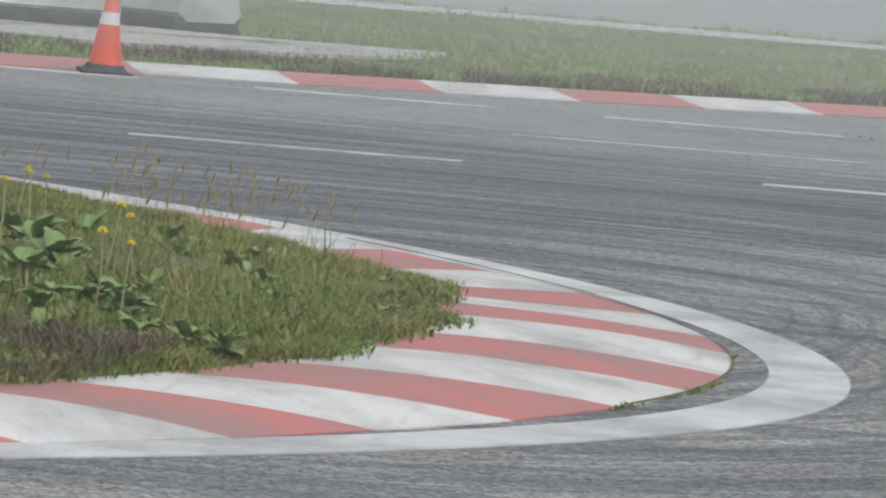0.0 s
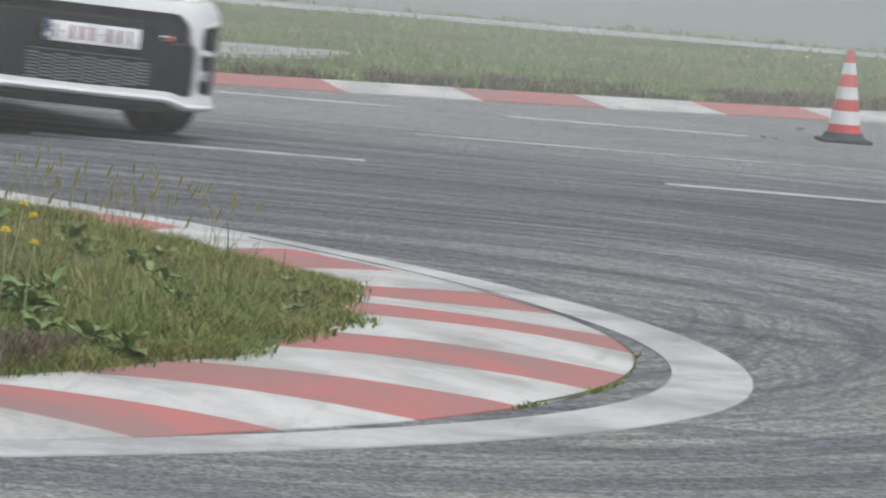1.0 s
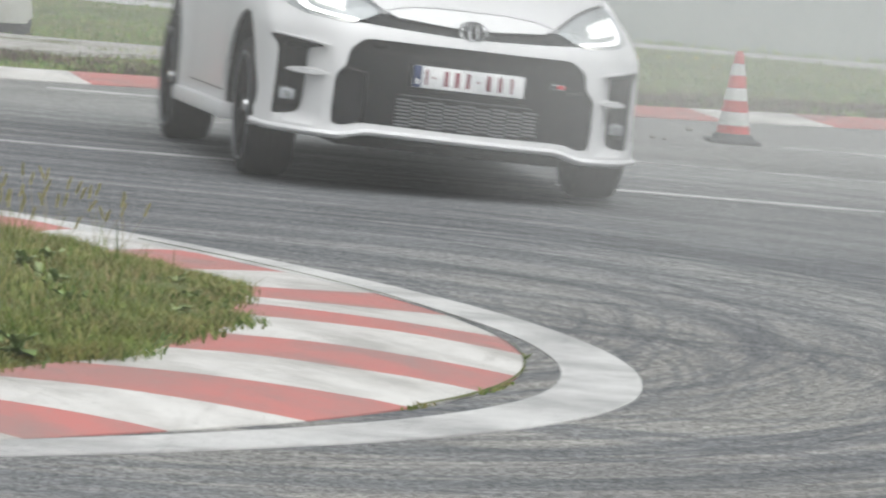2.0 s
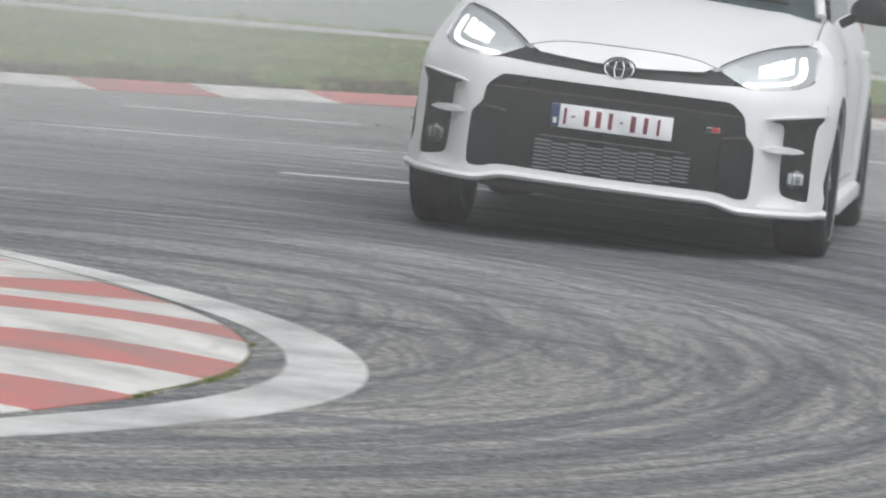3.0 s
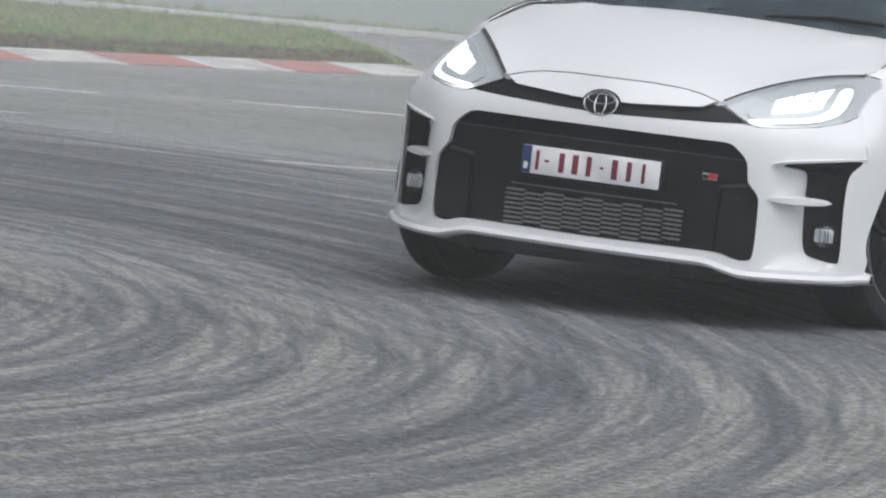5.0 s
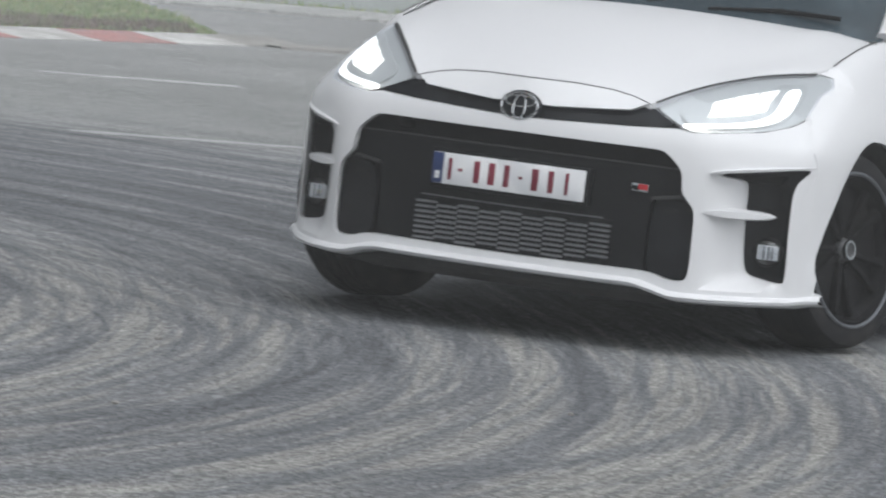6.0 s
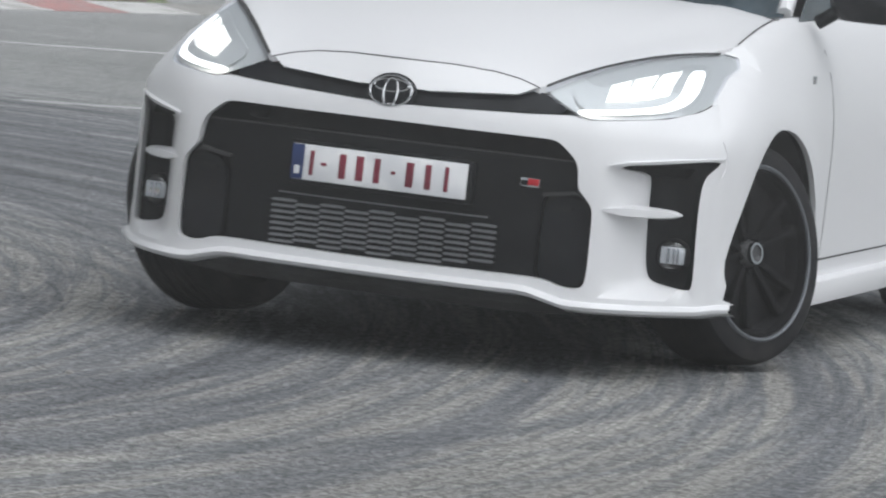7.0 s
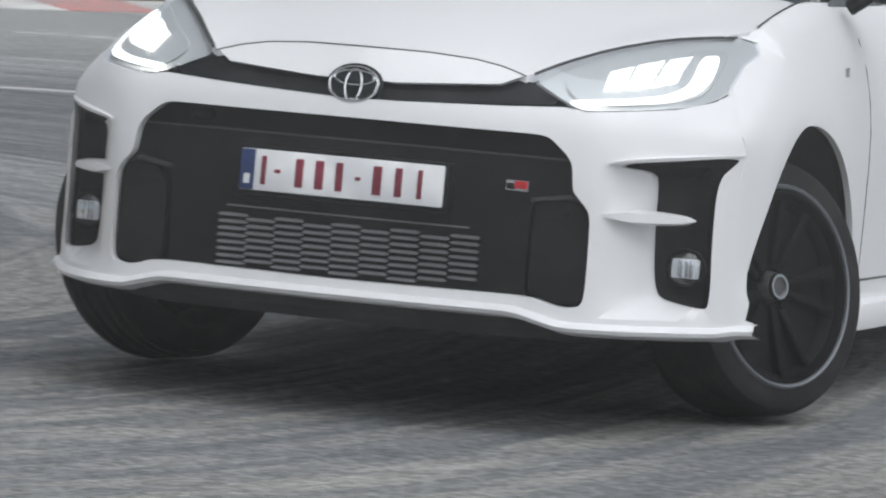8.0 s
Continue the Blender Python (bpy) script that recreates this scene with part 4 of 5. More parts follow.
bm = ribbon([(-0.545 + 1.09 * i / 40, 0.6075 - 0.0035 * abs(i / 20 - 1) ** 3) for i in range(41)], lambda o: front(o - 0.034), 0.004, 0.003)
part("grille_bar", bm, SEAM, grille)
for s in (1, -1):
    duct = [(s * y, z) for y, z in [(0.462, 0.498), (0.55, 0.511), (0.586, 0.48), (0.592, 0.30), (0.575, 0.272), (0.535, 0.268), (0.468, 0.283), (0.460, 0.31)]]
    part("side_duct", panel(rounded(duct, 2), front(-0.022), [], 0.03, Vector((-0.05, 0, 0))), GLOSS_BLACK, grille)
    duct = [(s * y, z) for y, z in [(0.455, 0.503), (0.548, 0.517), (0.566, 0.507), (0.545, 0.526), (0.455, 0.512)]]
    part("duct_lip", panel(duct, front(-0.016), [], 0.04, Vector((-0.02, 0, 0))), SEAM, grille)
    duct = [(s * y, z) for y, z in [(0.490, 0.478), (0.540, 0.484), (0.542, 0.470), (0.490, 0.464)]]
    part("duct_tab", panel(rounded(duct, 1), front(-0.018), [], 0.04, Vector((-0.01, 0, 0))), BLACK, grille)
bm = bmesh.new()
bmesh.ops.create_uvsphere(bm, u_segments=16, v_segments=10, radius=0.024, matrix=Matrix.Diagonal((0.8, 1.3, 0.8, 1)))
sensor = part("parking_sensor", bm, BLACK, grille)
sensor.location = (nose_x(0.4, 0.638) - 0.070, -0.40, 0.636)
for z in (0.455, 0.475, 0.495, 0.515, 0.535, 0.555, 0.575):
    part("mesh_bar", ribbon([(-0.43 + 0.86 * i / 24, z) for i in range(25)], lambda o: front(o - 0.037), 0.004, 0.003), BLACK, grille)

# intercooler slats behind the lower mesh: long pointed cells, staggered column by column
slat_bm = bmesh.new()
ends = [(-0.0385, 0.0), (-0.031, 0.0034), (0.031, 0.0034), (0.0385, 0.0), (0.031, -0.0034), (-0.031, -0.0034)]
ring_a = [slat_bm.verts.new((0.004, y, z)) for y, z in ends]
ring_b = [slat_bm.verts.new((-0.008, y * 0.98, z * 1.15)) for y, z in ends]
slat_bm.faces.new(ring_a)
for i in range(6):
    slat_bm.faces.new((ring_a[i], ring_b[i], ring_b[(i + 1) % 6], ring_a[(i + 1) % 6]))
bmesh.ops.recalc_face_normals(slat_bm, faces=slat_bm.faces)
slat_me = bpy.data.meshes.new("slat")
slat_bm.to_mesh(slat_me)
slat_bm.free()
slat_me.materials.append(SLAT)
for col in range(9):
    for row in range(9):
        y, z = -0.277 + col * 0.0725, 0.292 + row * 0.0163 + (0.0081 if col % 2 else 0)
        if z > 0.414 or (col == 8 and row == 0):
            continue
        ob = new("slat", slat_me)
        ob.parent = grille
        ob.matrix_basis = pose(nose_x(y, z) - 0.029, y, z, 0, 0, -22 * y)
part("slat_top", ribbon([(-0.30 + 0.61 * i / 24, 0.428) for i in range(25)], lambda o: front(o - 0.036), 0.0035, 0.004), SLAT, grille)

# number plate: characters as plain bars
plate = new("number_plate")
plate.parent = car
bm = bmesh.new()
box(bm, (0.012, 0, 0), (0.010, 0.508, 0.098), None, 0.004)
part("backing", bm, PLATE, plate)
bm = bmesh.new()
box(bm, (0.0155, -0.236, 0), (0.006, 0.036, 0.096), None, 0.002)
part("country_band", bm, PLATE_BLUE, plate, "blue band")
bm = bmesh.new()
box(bm, (0.0165, -0.236, -0.022), (0.006, 0.016, 0.024), None, 0.002)
part("country_mark", bm, PLATE, plate)
for y, w, hgt in ((-0.195, 0.012, 0.068), (-0.160, 0.016, 0.009), (-0.105, 0.020, 0.068), (-0.055, 0.022, 0.068), (-0.005, 0.018, 0.068), (0.042, 0.013, 0.009), (0.090, 0.022, 0.068), (0.143, 0.018, 0.068), (0.196, 0.012, 0.068)):
    bm = bmesh.new()
    box(bm, (0.0168, y, 0), (0.006, w, hgt), None, 0.0025)
    part("plate_bar", bm, PLATE_RED, plate)
bm = bmesh.new()
box(bm, (-0.012, 0, -0.002), (0.04, 0.53, 0.118), None, 0.008)
part("holder", bm, BLACK, plate)
plate.matrix_basis = pose(0.815, 0, 0.519, 0, -2, 0)

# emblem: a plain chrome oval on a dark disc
emblem = part("emblem", lathe([(0.0, 0.014), (0.055, 0.012), (0.068, 0.004), (0.068, -0.02)], n=40), GLOSS_BLACK, car, "dark oval badge with a chrome ring")
emblem.matrix_basis = pose(0.782, 0, 0.737, 0, 74, 0) @ Matrix.Diagonal((0.78, 1.05, 1, 1))
bm = bmesh.new()
for mx, rx, ry in ((0, 0.055, 0.057), (0.004, 0.050, 0.019), (-0.020, 0.023, 0.047)):
    ring = [(mx + rx * math.cos(a), ry * math.sin(a), 0.013) for a in (2 * math.pi * i / 40 for i in range(41))]
    tube(bm, ring, 0.0036, 6)
part("ring", bm, CHROME, emblem, "chrome ring")

bm = bmesh.new()
box(bm, (0, 0, 0), (0.012, 0.062, 0.026), None, 0.003)
badge = part("grille_badge", bm, CHROME, car, "small red and silver badge on the grille")
badge.matrix_basis = pose(nose_x(0.42, 0.535) - 0.022, 0.42, 0.537, 0, 0, -14)
bm = bmesh.new()
box(bm, (0.005, 0.012, 0.002), (0.008, 0.034, 0.018), None, 0.002)
part("red_field", bm, BADGE_RED, badge)
bm = bmesh.new()
box(bm, (0.005, -0.016, -0.002), (0.008, 0.022, 0.014), None, 0.002)
part("dark_field", bm, BLACK, badge)

for s in (1, -1):
    poly = VENT if s > 0 else flip(VENT)
    cy, cz = s * 0.77, 0.45
    vent = part("side_vent", panel([(cy + (y - cy) * 1.06, cz + (z - cz) * 1.03) for y, z in poly], front(-0.032), [], 0.03, None), BLACK, car, "black vent in the bumper corner")
    # white fin over the vent and blade across it
    fin = bmesh.new()
    rows = []
    for i in range(13):
        u = i / 12
        y, z = 0.628 + 0.234 * u, 0.605 + 0.034 * u ** 0.7
        x = bumper_x(y, z)
        out = 0.004 + 0.022 * math.sin(math.pi * min(1, u * 0.9 + 0.05)) ** 0.8
        thick = 0.002 + 0.004 * math.sin(math.pi * min(1, 0.15 + 0.8 * u))
        rows.append([fin.verts.new((x - 0.02, s * y, z + thick)), fin.verts.new((x + out * 0.5, s * y, z + thick)), fin.verts.new((x + out, s * y, z + 0.002)), fin.verts.new((x + out * 0.8, s * y, z - thick)), fin.verts.new((x - 0.02, s * y, z - thick))])
    for a, b in zip(rows, rows[1:]):
        for j in range(5):
            fin.faces.new((a[j], b[j], b[(j + 1) % 5], a[(j + 1) % 5]))
    fin.faces.new(rows[0])
    fin.faces.new(rows[-1][::-1])
    bmesh.ops.recalc_face_normals(fin, faces=fin.faces)
    part("vent_fin", fin, PAINT, car, "white fin over the vent")
    blade = bmesh.new()
    rows = []
    for i in range(13):
        u = i / 12
        y, z = 0.618 + 0.172 * u, 0.485 - 0.004 * u
        x = bumper_x(y, z)
        w = (0.016 * (1 - u ** 3) ** 0.5 + 0.002) * min(1, 0.3 + 2.2 * u)
        out = 0.006 * math.sin(math.pi * min(1, u + 0.02)) - 0.004 * (1 - u) ** 4
        rows.append([blade.verts.new((x - 0.09 * (1 - 0.6 * u) + 0.01, s * y, z + w)), blade.verts.new((x + out, s * y, z + w * 0.6)), blade.verts.new((x + out, s * y, z - w * 0.6)), blade.verts.new((x - 0.09 * (1 - 0.6 * u) + 0.01, s * y, z - w))])
    for a, b in zip(rows, rows[1:]):
        for j in range(4):
            blade.faces.new((a[j], b[j], b[(j + 1) % 4], a[(j + 1) % 4]))
    blade.faces.new(rows[0])
    blade.faces.new(rows[-1][::-1])
    bmesh.ops.recalc_face_normals(blade, faces=blade.faces)
    part("vent_blade", blade, PAINT, car, "white blade across the vent")
    fog = part("fog_lamp", lathe([(0.047, -0.02), (0.047, 0.004), (0.042, 0.008), (0.039, 0.0)], axis="z", n=32), BLACK, car, "small round fog lamp")
    fog.matrix_basis = pose(nose_x(0.765, 0.366) - 0.004, s * 0.766, 0.366, 0, 90, s * 12)
    bm = bmesh.new()
    box(bm, (0, 0, -0.002), (0.046, 0.066, 0.006), None, 0.002)
    part("reflector", bm, FOG_GLASS, fog)
    bm = bmesh.new()
    for q in (-0.012, 0.003, 0.014):
        box(bm, (0, q, 0.0), (0.040, 0.009, 0.010), None, 0.002)
    part("ribs", bm, CHROME, fog)
    part("cover", lathe([(0.0, 0.014), (0.018, 0.013), (0.031, 0.009), (0.041, 0.003)], n=32), COVER, fog)

    # headlight
    hp = HEAD if s > 0 else flip(HEAD)
    hc = (s * 0.64, 0.81)
    lamp = part("headlight", panel(hp, front(-0.030), [], 0.03, None), LAMP_INNER, car, "swept-back headlight, switched on")
    part("bezel", panel([(s * y, z) for y, z in rounded([(0.52, 0.742), (0.62, 0.740), (0.72, 0.753), (0.758, 0.775), (0.752, 0.84), (0.735, 0.885), (0.66, 0.875), (0.56, 0.835), (0.47, 0.79)], 2)], front(-0.018), [], 0.03, Vector((-0.012, 0, 0))), LAMP_INNER, lamp)
    strip_line = [(s * y, z) for y, z in rounded([(0.512, 0.732), (0.565, 0.736), (0.636, 0.743), (0.715, 0.756), (0.748, 0.778), (0.752, 0.814), (0.734, 0.868),
                                                  (0.708, 0.866), (0.724, 0.812), (0.722, 0.790), (0.700, 0.771), (0.636, 0.757), (0.565, 0.750), (0.515, 0.745)], 1)]
    part("light_strip", panel(strip_line, front(-0.008), [], 0.03, Vector((-0.010, 0, 0))), LAMP_STRIP, lamp, "glowing daylight strip")
    for quad in ([(0.572, 0.770), (0.560, 0.815), (0.600, 0.832), (0.612, 0.777)], [(0.617, 0.777), (0.606, 0.836), (0.648, 0.850), (0.659, 0.785)], [(0.664, 0.786), (0.655, 0.852), (0.690, 0.864), (0.702, 0.800)]):
        part("led_unit", panel([(s * y, z) for y, z in quad], front(-0.012), [], 0.03, Vector((-0.012, 0, 0))), LAMP_ON, lamp, "glowing lamp unit")
    part("cover", panel(hp, front(0.003), [], 0.03, Vector((-0.012, 0, 0))), COVER, lamp, "clear headlight cover")
    edge = [q for q in hp if q[1] > 0.79 and not (abs(q[0]) > 0.74)]
    edge = sorted(edge, key=lambda q: abs(q[0]))
    part("trim", ribbon([q for q in edge if q[1] > 0.785], lambda o: front(o), 0.007, 0.004), SEAM, lamp)
    bm = bmesh.new()
    box(bm, (0, 0, 0), (0.034, 0.006, 0.024), None, 0.002)
    fb = part("fender_badge", bm, CHROME, car, "small badge on the front wing")
    fb.matrix_basis = pose(-0.53, s * (side_y(-0.53, 0.842) + 0.003), 0.842)

# lip below the bumper, and the dark undertray behind it
bm = bmesh.new()
rows = []
for i in range(61):
    y = -0.905 + 1.81 * i / 60
    a = abs(y)
    zt = 0.248 - 0.028 * min(1, max(0, (a - 0.44) / 0.11)) + (0.006 if a > 0.86 else 0)
    x = nose_x(min(a, 0.9), 0.24)
    rows.append([bm.verts.new((x - 0.03, y, zt + 0.012)), bm.verts.new((x + 0.014, y, zt + 0.010)), bm.verts.new((x + 0.030, y, zt - 0.002)), bm.verts.new((x + 0.022, y, zt - 0.012)), bm.verts.new((x - 0.05, y, zt - 0.024))])
for a, b in zip(rows, rows[1:]):
    for j in range(4):
        bm.faces.new((a[j], b[j], b[j + 1], a[j + 1]))
bmesh.ops.recalc_face_normals(bm, faces=bm.faces)
part("front_lip", bm, PAINT, car, "white lip under the bumper")
bm = bmesh.new()
rows = []
for i in range(41):
    y = -0.82 + 1.64 * i / 40
    x = nose_x(y, 0.24)
    up = 0.03 * max(0, (abs(y) - 0.45) / 0.37)
    rows.append([bm.verts.new((x - 0.03, y, 0.240)), bm.verts.new((x - 0.035, y, 0.205 + up * 0.4)), bm.verts.new((x - 0.06, y, 0.180 + up)), bm.verts.new((min(x - 0.1, 0.36), y, 0.178 + up))])
for a, b in zip(rows, rows[1:]):
    for j in range(3):
        bm.faces.new((a[j], b[j], b[j + 1], a[j + 1]))
bmesh.ops.recalc_face_normals(bm, faces=bm.faces)
part("under_lip", bm, UNDER, car, "dark undertray edge")
bm = bmesh.new()
box(bm, (-1.2, 0, 0.36), (3.4, 1.12, 0.40), None, 0.06)
box(bm, (-1.28, 0, 0.30), (1.75, 1.60, 0.22), None, 0.05)
box(bm, (-0.9, 0, 0.62), (2.9, 1.30, 0.16), None, 0.05)
part("underbody", bm, UNDER, car, "dark underbody")

# bonnet
LIP = [(0, 0.829), (0.15, 0.8275), (0.26, 0.820), (0.33, 0.808), (0.392, 0.790), (0.455, 0.829), (0.532, 0.868), (0.622, 0.899), (0.705, 0.912)]


def lip_z(y):
    """Height of the bonnet's front edge, along the nose and then along the lamp."""
    y = abs(y)
    for (a, p), (b, q) in zip(LIP, LIP[1:]):
        if y <= b:
            return p + (q - p) * (y - a) / (b - a)
    return LIP[-1][1]


def lip_x(y):
    return nose_x(y, lip_z(y))


edge_y = [0.705 * i / 47 for i in range(48)]
HOOD = [(lip_x(y), y) for y in edge_y] + [(0.04, 0.738), (-0.04, 0.748), (-0.36, 0.765), (-0.50, 0.755), (-0.56, 0.66), (-0.47, 0.30), (-0.44, 0)]
HOOD = HOOD + [(x, -y) for x, y in reversed(HOOD) if y > 0]


def bonnet(x, y):
    """Bonnet skin, brought down to its front edge."""
    u = min(abs(y), 0.705)
    drop = lip_z(u) - hood_z(lip_x(u), u)
    far = max(0.0, lip_x(u) - x)
    crease = 0.008 * math.exp(-((abs(y) - 0.42 - 0.12 * (0.7 - x)) / 0.06) ** 2) * min(1, far)
    return Vector((x, y, hood_z(x, y) + drop * math.exp(-(far / 0.22) ** 2) + crease))


part("bonnet", panel(HOOD, bonnet, [], 0.04, Vector((0, 0, -0.02)), Vector((0, 0, 1))), PAINT, car, "white bonnet")
seam = bmesh.new()
tube(seam, [(lip_x(0.39 * q) + 0.001, 0.39 * q, lip_z(0.39 * q)) for q in [i / 30 - 1 for i in range(61)]], 0.0021, 6)
part("bonnet_seam", seam, SEAM, car)
for s in (1, -1):
    seam = bmesh.new()
    tube(seam, [(x, s * (side_y(x, shoulder(x) + 0.012) - 0.001), shoulder(x) + 0.0135) for x in (0.0, -0.02, -0.05, -0.1, -0.16, -0.22, -0.3, -0.36, -0.43)], 0.0026, 6)
    part("wing_seam", seam, SEAM, car)

# wings, doors and flanks
ARCH_F = [(-0.075 + (0.455 * math.cos(a) - 0.055 * math.sin(2 * a) if a < math.pi / 2 else 0.505 * math.cos(a)), 0.315 + 0.397 * math.sin(a)) for a in (math.pi * i / 28 for i in range(29))]
ARCH_R = [(-2.56 + 0.385 * math.cos(a), 0.315 + 0.385 * math.sin(a)) for a in (math.pi * i / 28 for i in range(29))]
FLANK = [ARCH_F[0], (0.376, 0.290), (0.384, 0.244), (0.445, 0.244), *[(bumper_x(y, z) + 0.008, z) for y, z in ((0.850, 0.30), (0.850, 0.45), (0.853, 0.555), (0.866, 0.61), (0.866, 0.635), (0.845, 0.70), (0.80, 0.785), (0.793, 0.80), (0.784, 0.85), (0.790, 0.876), (0.768, 0.904), (0.738, 0.914))], (0.028, 0.924), (0.0, 0.937), (-0.05, shoulder(-0.05) + 0.012), (-0.10, shoulder(-0.10) + 0.012), (-0.22, shoulder(-0.22) + 0.012), (-0.36, shoulder(-0.36) + 0.012), (-0.50, 1.012), (-1.2, 1.02), (-2.2, 1.03), (-2.9, 1.02), (-3.08, 0.90), (-3.10, 0.45), (-2.98, 0.30),
         (-2.945, 0.315)] + ARCH_R[::-1][1:] + [(-2.15, 0.20), (-0.585, 0.20)] + ARCH_F[::-1][:-1]
for s in (1, -1):
    part("flank", panel(FLANK, side(s), [], 0.032, Vector((0, -0.016 * s, 0)), Vector((0, s, 0))), PAINT, car, "white wing, door and rear quarter")
    part("door_seam", ribbon([(-0.72 - 0.03 * math.sin(i / 9 * 3), 0.30 + 0.70 * i / 9) for i in range(10)], lambda o: side(s, o), 0.005, 0.001), SEAM, car)
    part("door_seam", ribbon([(-1.82, 0.34 + 0.66 * i / 9) for i in range(10)], lambda o: side(s, o), 0.005, 0.001), SEAM, car)
    part("door_seam", ribbon([(-0.70 - 1.12 * i / 9, 0.305) for i in range(10)], lambda o: side(s, o), 0.005, 0.001), SEAM, car)
    bm = bmesh.new()
    box(bm, (-1.31, s * 0.865, 0.215), (1.62, 0.10, 0.075), None, 0.02)
    part("side_skirt", bm, PAINT, car, "white side skirt")
    bm = bmesh.new()
    box(bm, (-1.62, s * 0.885, 0.86), (0.18, 0.035, 0.03), None, 0.012)
    part("door_handle", bm, PAINT, car)
    # wheel wells
    for cx in (-0.075, -2.56):
        bm = bmesh.new()
        rows = []
        for i in range(25):
            a = math.pi * (-0.06 + 1.12 * i / 24)
            p = (cx + (0.51 if cx > -1 else 0.41) * math.cos(a), 0.315 + 0.40 * math.sin(a))
            rows.append((bm.verts.new((p[0], s * 0.862, p[1])), bm.verts.new((p[0], s * 0.50, p[1]))))
        for a, b in zip(rows, rows[1:]):
            bm.faces.new((a[0], b[0], b[1], a[1]))
        bm.faces.new([r[1] for r in rows])
        bmesh.ops.recalc_face_normals(bm, faces=bm.faces)
        part("wheel_well", bm, UNDER, car)
    # mirror
    bm = bmesh.new()
    made = bmesh.ops.create_uvsphere(bm, u_segments=20, v_segments=12, radius=1.0, matrix=Matrix.Diagonal((0.075, 0.115, 0.075, 1)))
    for v in bm.verts:
        v.co.x = max(v.co.x, -0.04)
        v.co.z = max(v.co.z, -0.055)
    mirror = part("mirror", bm, GLOSS_BLACK, car, "black wing mirror")
    mirror.matrix_basis = pose(-0.66, s * 0.955, 1.075, 0, 0, -8 * s)
    bm = bmesh.new()
    tube(bm, [(0.0, -0.09 * s, -0.03), (0.0, -0.15 * s, -0.07)], 0.022, 8)
    part("mirror_foot", bm, GLOSS_BLACK, mirror)

# greenhouse


def half_width(z):
    return 0.77 - 0.17 * ((z - 1.0) / 0.42) ** 1.2 if z > 1.0 else 0.77


def sheet(f, nu, nv, flip_it=False):
    bm = bmesh.new()
    g = [[bm.verts.new(f(i / nu, j / nv)) for j in range(nv + 1)] for i in range(nu + 1)]
    for i in range(nu):
        for j in range(nv):
            bm.faces.new((g[i][j], g[i + 1][j], g[i + 1][j + 1], g[i][j + 1]))
    bmesh.ops.recalc_face_normals(bm, faces=bm.faces)
    return bm


def screen(u, v):
    y = (2 * u - 1)
    z = 1.005 + 0.40 * v + 0.035 * (1 - y * y)
    return Vector((-0.46 - 0.12 * y * y - 0.80 * v, y * (half_width(z) - 0.045), z))


def roof(u, v):
    y = (2 * u - 1)
    return Vector((-1.26 - 0.10 * y * y * (1 - v) - 1.55 * v, y * (0.565 - 0.03 * v), 1.405 + 0.038 * (1 - y * y) + 0.02 * math.sin(math.pi * v) - 0.07 * v * v))


def hatch(u, v):
    y = (2 * u - 1)
    return Vector((-2.81 - 0.24 * v + 0.03 * y * y * -1, y * (0.535 + 0.20 * v), 1.335 - 0.30 * v + 0.038 * (1 - y * y) * (1 - v)))


def tail(u, v):
    y = (2 * u - 1)
    z = 1.035 - 0.80 * v
    return Vector((-3.05 - 0.10 * math.sin(math.pi * min(1, v * 1.1)) + 0.10 * y * y * y * y, y * min(side_y(-3.05, max(0.3, min(z, 0.98))), 0.85), z))


part("windscreen", sheet(screen, 14, 8), GLASS, car, "dark tinted windscreen")
bm = bmesh.new()
for y in (-0.1, 0.12):
    tube(bm, [(-0.50, y + 0.02, 1.055), (-0.56, y + 0.25, 1.075), (-0.60, y + 0.45, 1.07)], 0.008, 6)
part("wiper", bm, BLACK, car)
part("roof", sheet(roof, 12, 12), GLOSS_BLACK, car, "black roof")
part("rear_window", sheet(hatch, 10, 6), GLASS, car)
part("tailgate", sheet(tail, 16, 12), PAINT, car)
for s in (1, -1):
    def side_glass(u, v, s=s):
        x0, x1 = -0.60 - 0.78 * v, -2.98 + 0.22 * v
        z = 1.005 + 0.385 * v
        return Vector((x0 + (x1 - x0) * u, s * (half_width(z) - 0.03 * max(0, u - 0.6)), z))
    part("side_window", sheet(side_glass, 16, 6), GLASS, car, "dark side windows")
    bm = bmesh.new()
    tube(bm, [screen(0.5 + 0.5 * s, v) for v in (0.04, 0.25, 0.5, 0.75, 1)], 0.024, 8)
    tube(bm, [roof(0.5 + 0.5 * s, v) for v in (0, 0.25, 0.5, 0.75, 1)], 0.028, 8)
    tube(bm, [hatch(0.5 + 0.5 * s, v) for v in (0, 0.5, 1)], 0.05, 8)
    part("pillar", bm, PAINT, car, "white windscreen pillar and roof rail")
    bm = bmesh.new()
    box(bm, (-3.06, s * 0.66, 0.90), (0.10, 0.26, 0.14), None, 0.03)
    part("tail_lamp", bm, LAMP_RED, car, "red tail lamp")


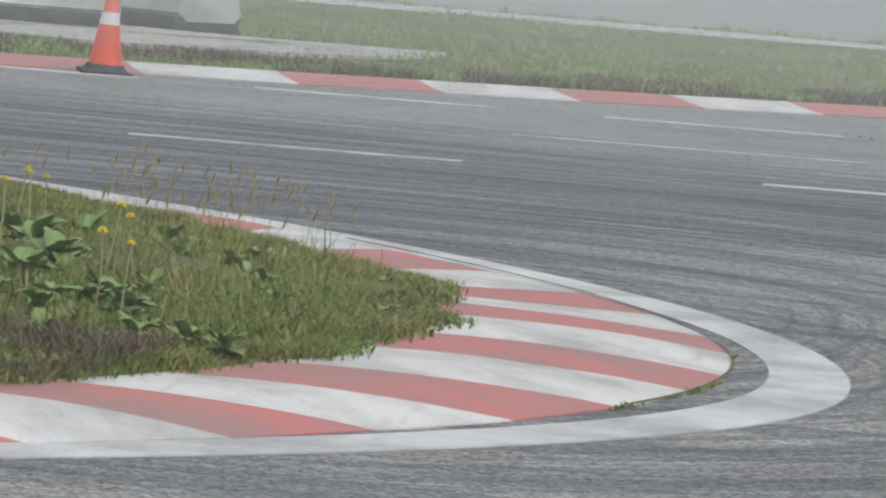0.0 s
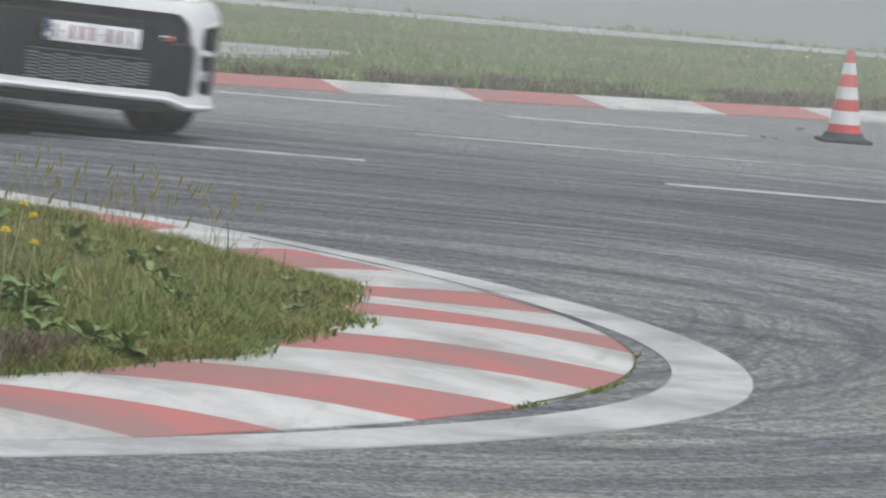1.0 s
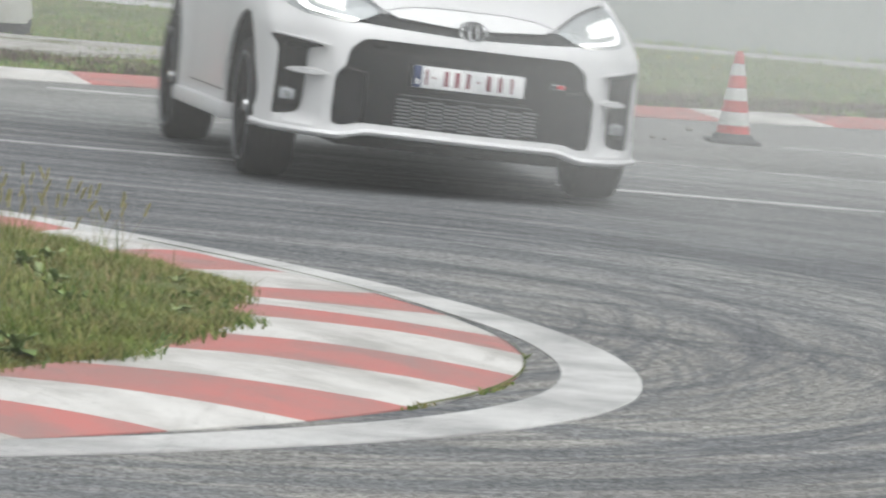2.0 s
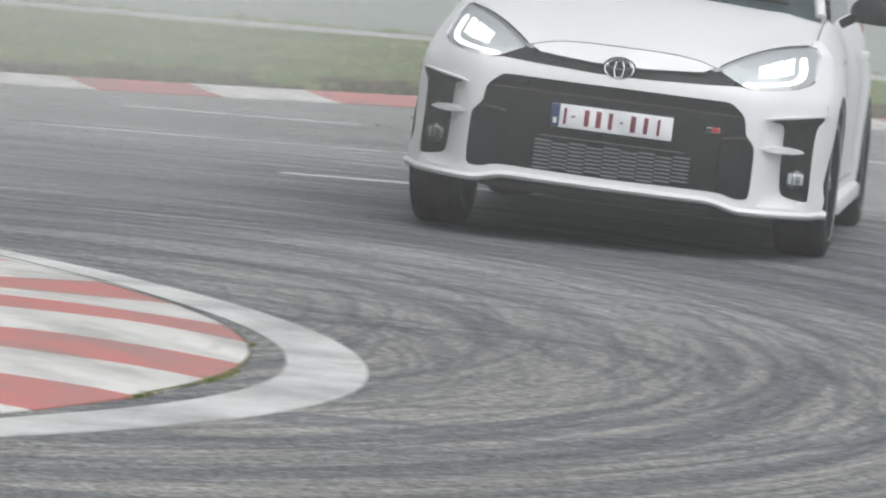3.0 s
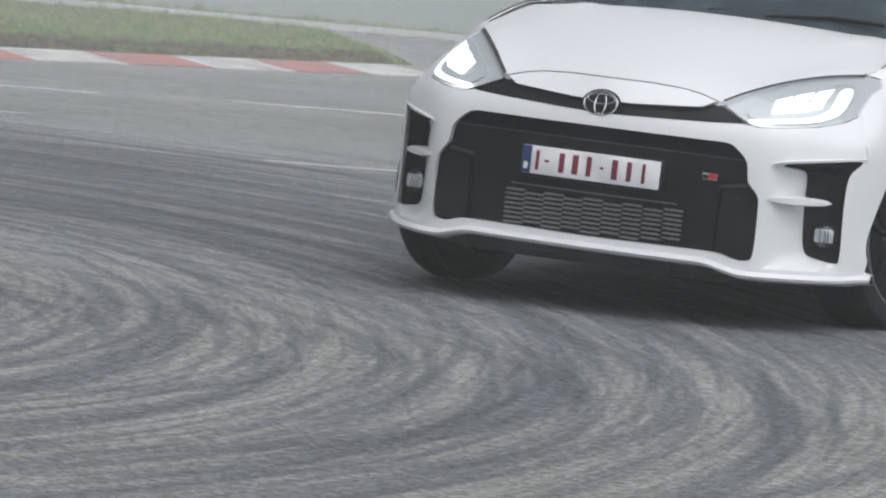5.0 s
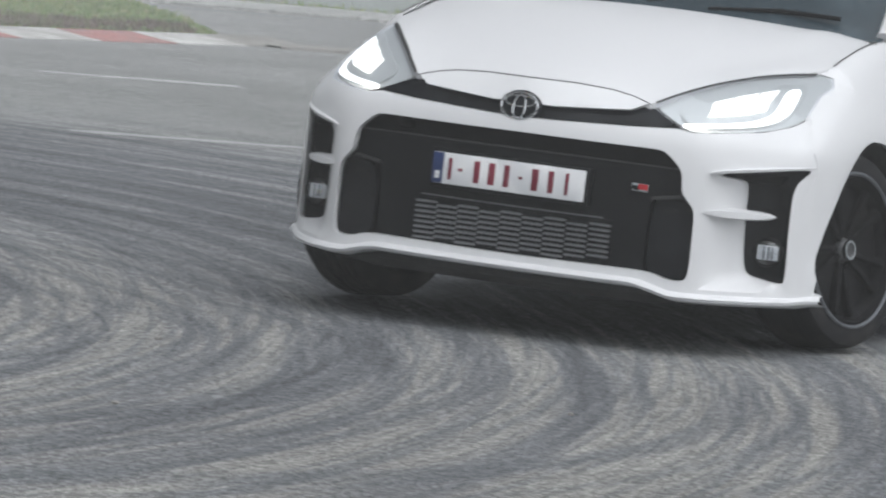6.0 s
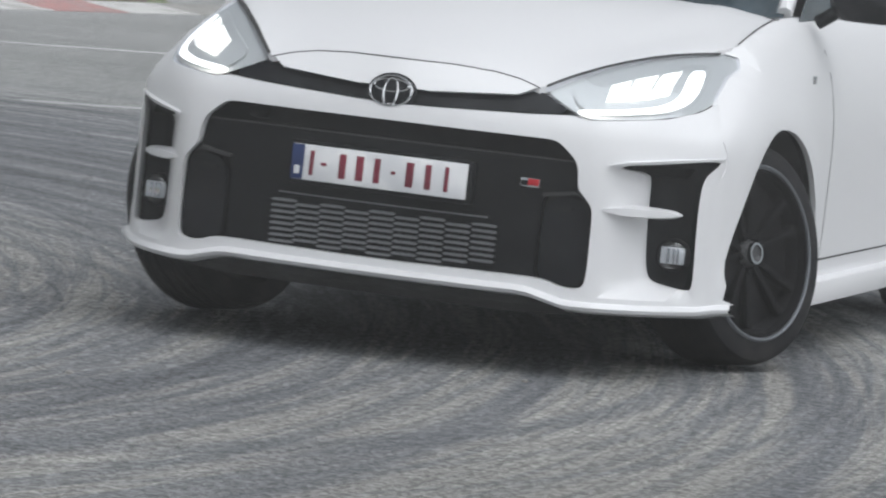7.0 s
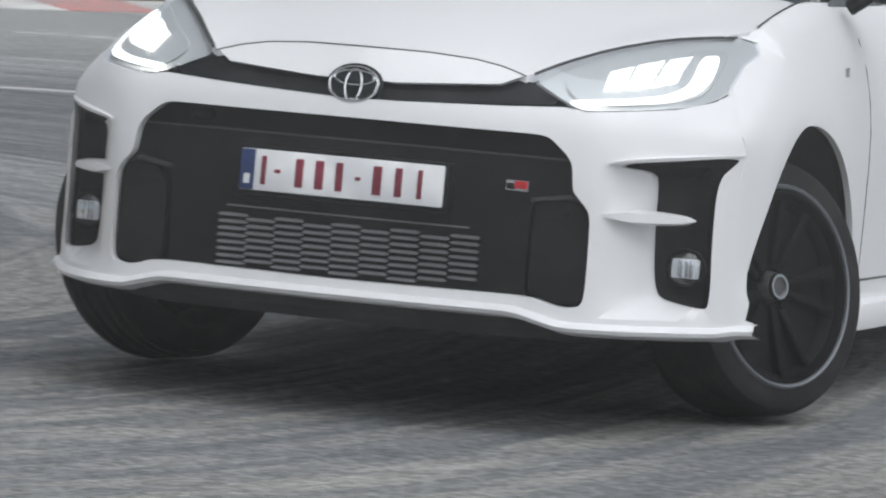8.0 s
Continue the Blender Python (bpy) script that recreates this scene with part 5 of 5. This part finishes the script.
def wheel(name):
    ob = new(name)
    ob.parent = car
    w, r = 0.1125, 0.318
    prof = [(0.225, -w * 0.80), (0.245, -w * 0.98), (0.285, -w), (0.305, -w * 0.92), (r - 0.003, -w * 0.74)]
    for g in (-0.5, -0.17, 0.17, 0.5):
        prof += [(r, w * g - 0.014), (r - 0.003, w * g - 0.0135 + 0.008), (r - 0.003, w * g + 0.006), (r, w * g + 0.007)]
    prof += [(r - 0.003, w * 0.74), (0.305, w * 0.92), (0.285, w), (0.245, w * 0.98), (0.225, w * 0.80)]
    part("tyre", lathe(prof, "y", 64), RUBBER, ob, "black low-profile tyre")
    rim = part("rim", lathe([(0.225, -w * 0.80), (0.232, -w * 0.9), (0.222, -w * 0.75), (0.205, 0), (0.21, w * 0.6), (0.222, w * 0.76), (0.236, w * 0.93), (0.240, w * 0.99), (0.232, w * 1.0), (0.225, w * 0.80)], "y", 64, close=True), RIM, ob, "dark alloy rim")
    for i in range(10):
        bm = bmesh.new()
        box(bm, (0.130, w * 0.66, 0), (0.175, 0.026, 0.020), pose(0, 0, 0, 0, 0, 7), 0.005)
        spoke = part("spoke", bm, RIM, rim)
        spoke.matrix_basis = pose(0, 0, 0, 0, 36 * i + (8 if i % 2 else -2), 0)
    # added dish darkens the gaps so that the spokes hardly stand out
    part("disc", lathe([(0.03, w * 0.56), (0.10, w * 0.56), (0.212, w * 0.50), (0.212, w * 0.35), (0.03, -0.015)], "y", 48, close=True), RIM, ob, "dark dish added behind the spokes to close the gaps")
    # paler ring carries the lip's reflected light in its colour
    part("rim_edge", lathe([(0.238, w * 0.95), (0.241, w * 1.03), (0.247, w * 1.05), (0.252, w * 1.01), (0.250, w * 0.95)], "y", 64, close=True), RIM_EDGE, ob, "metal rim edge, paler for the ground light it reflects")
    part("hub_cap", lathe([(0.0, w * 0.86), (0.026, w * 0.85), (0.034, w * 0.78), (0.045, w * 0.45)], "y", 32), DISC, ob, "grey metal hub cap")
    part("hub_ring", lathe([(0.024, w * 0.86), (0.024, w * 0.90), (0.031, w * 0.90), (0.033, w * 0.80)], "y", 32), CHROME, ob, "thin chrome ring")
    for i in range(5):
        a = 2 * math.pi * i / 5
        bm = bmesh.new()
        box(bm, (0.052 * math.cos(a), w * 0.62, 0.052 * math.sin(a)), (0.016, 0.03, 0.016), None, 0.003)
        part("wheel_nut", bm, RIM, ob)
    return ob


WHEELS = [(wheel("wheel"), -0.03, 0.775, 1), (wheel("wheel"), 0.015, -0.785, -1), (wheel("wheel"), -2.56, 0.785, 1), (wheel("wheel"), -2.56, -0.785, -1)]

# ---- what moves ----
# seconds, place of the front axle's middle, rise, heading, body roll and pitch
DRIVE = [
    (0, -8.95, 25.35, -0.008, -37.0, -3.0, 0.1), (0.4, -7.40, 25.12, -0.008, -43.6, -3.0, 0.1), (0.8, -5.98, 24.78, -0.008, -50.61, -2.97, 0.08), (1, -5.249, 24.467, -0.008, -54.2, -2.6, 0.1),
    (1.2, -4.622, 24.131, -0.004, -57.73, -2.23, 0), (2.3, -1.828, 22.980, 0.018, -79.60, -2.1, 0), (2.5, -1.368, 22.610, 0.021, -84.30, -2.1, 0.06), (3, -0.312, 21.780, 0.016, -94.55, -2.3, 0.07),
    (3.5, 0.543, 20.890, 0.018, -101.6, -1.65, 0.27), (4, 1.230, 19.915, 0.015, -107.73, -0.95, 0.30), (4.5, 1.757, 18.985, 0.013, -112.25, -1.05, 0.48), (5.8, 2.362, 16.672, 0.004, -117.98, -1.27, 0.70),
    (6, 2.336, 16.311, 0.002, -118.06, -1.25, 0.62), (6.5, 2.179, 15.386, 0.000, -117.42, -1.05, 0.33), (7, 1.845, 14.474, -0.004, -114.96, -1.15, -0.01), (7.5, 1.333, 13.570, -0.004, -111.86, -0.45, -0.67),
    (8, 0.628, 12.636, -0.006, -111.43, -0.08, -1.58)]
STEER = [(0, -3), (2.5, 0), (3.5, -3), (4.5, -9), (5.8, -14), (6.5, -17), (7, -20), (7.5, -23), (8, -25)]


def between(rows, t):
    for a, b in zip(rows, rows[1:]):
        if a[0] <= t <= b[0]:
            u = (t - a[0]) / (b[0] - a[0])
            return [p + (q - p) * u for p, q in zip(a[1:], b[1:])]
    return list(rows[-1][1:])


def body_pose(x, y, rise, heading, roll, pitch):
    turn, pivot = pose(0, 0, 0, 0, 0, heading), Matrix.Translation((-1.28, 0, 0.5))
    return Matrix.Translation((x, y, rise)) @ turn @ pivot @ pose(0, 0, 0, roll, pitch, 0) @ pivot.inverted()


def motions():
    """The car slides round the hairpin; its wheels roll and steer, and stay on the road as the body leans."""
    walk(drift, [(t, pose(5.7 - 3.0 * t, 20.3, 0.75)) for t in (0, 2, 4, 6, 8)])
    walk(car, [(t, body_pose(*r)) for t, *r in DRIVE])
    times = [i * 0.2 for i in range(41)]
    for ob, wx, wy, sgn in WHEELS:
        rows, spin, last = [], 0.0, None
        for t in times:
            x, y, rise, heading, roll, pitch = between(DRIVE, t)
            if last:
                spin += math.degrees(math.hypot(x - last[0], y - last[1]) / 0.318)
            last = (x, y)
            steer = between(STEER, t)[0] if wx > -1 else 0.0
            lean = 0.36 * steer
            inward = 0.0017 * abs(steer) if sgn < 0 else 0.0
            hub = 0.318 * math.cos(radians(lean)) + 0.085 * abs(math.sin(radians(lean)))
            on_road = Matrix.Translation((x, y, 0)) @ pose(0, 0, 0, 0, 0, heading) @ pose(wx, wy + inward, hub, 0, 0, steer) @ pose(0, 0, 0, -lean, 0, 0)
            local = body_pose(x, y, rise, heading, roll, pitch).inverted() @ on_road
            rows.append((t, local @ pose(0, 0, 0, 0, spin, 0) @ pose(0, 0, 0, 0, 0, 0 if sgn > 0 else 180)))
        walk(ob, rows)


motions()
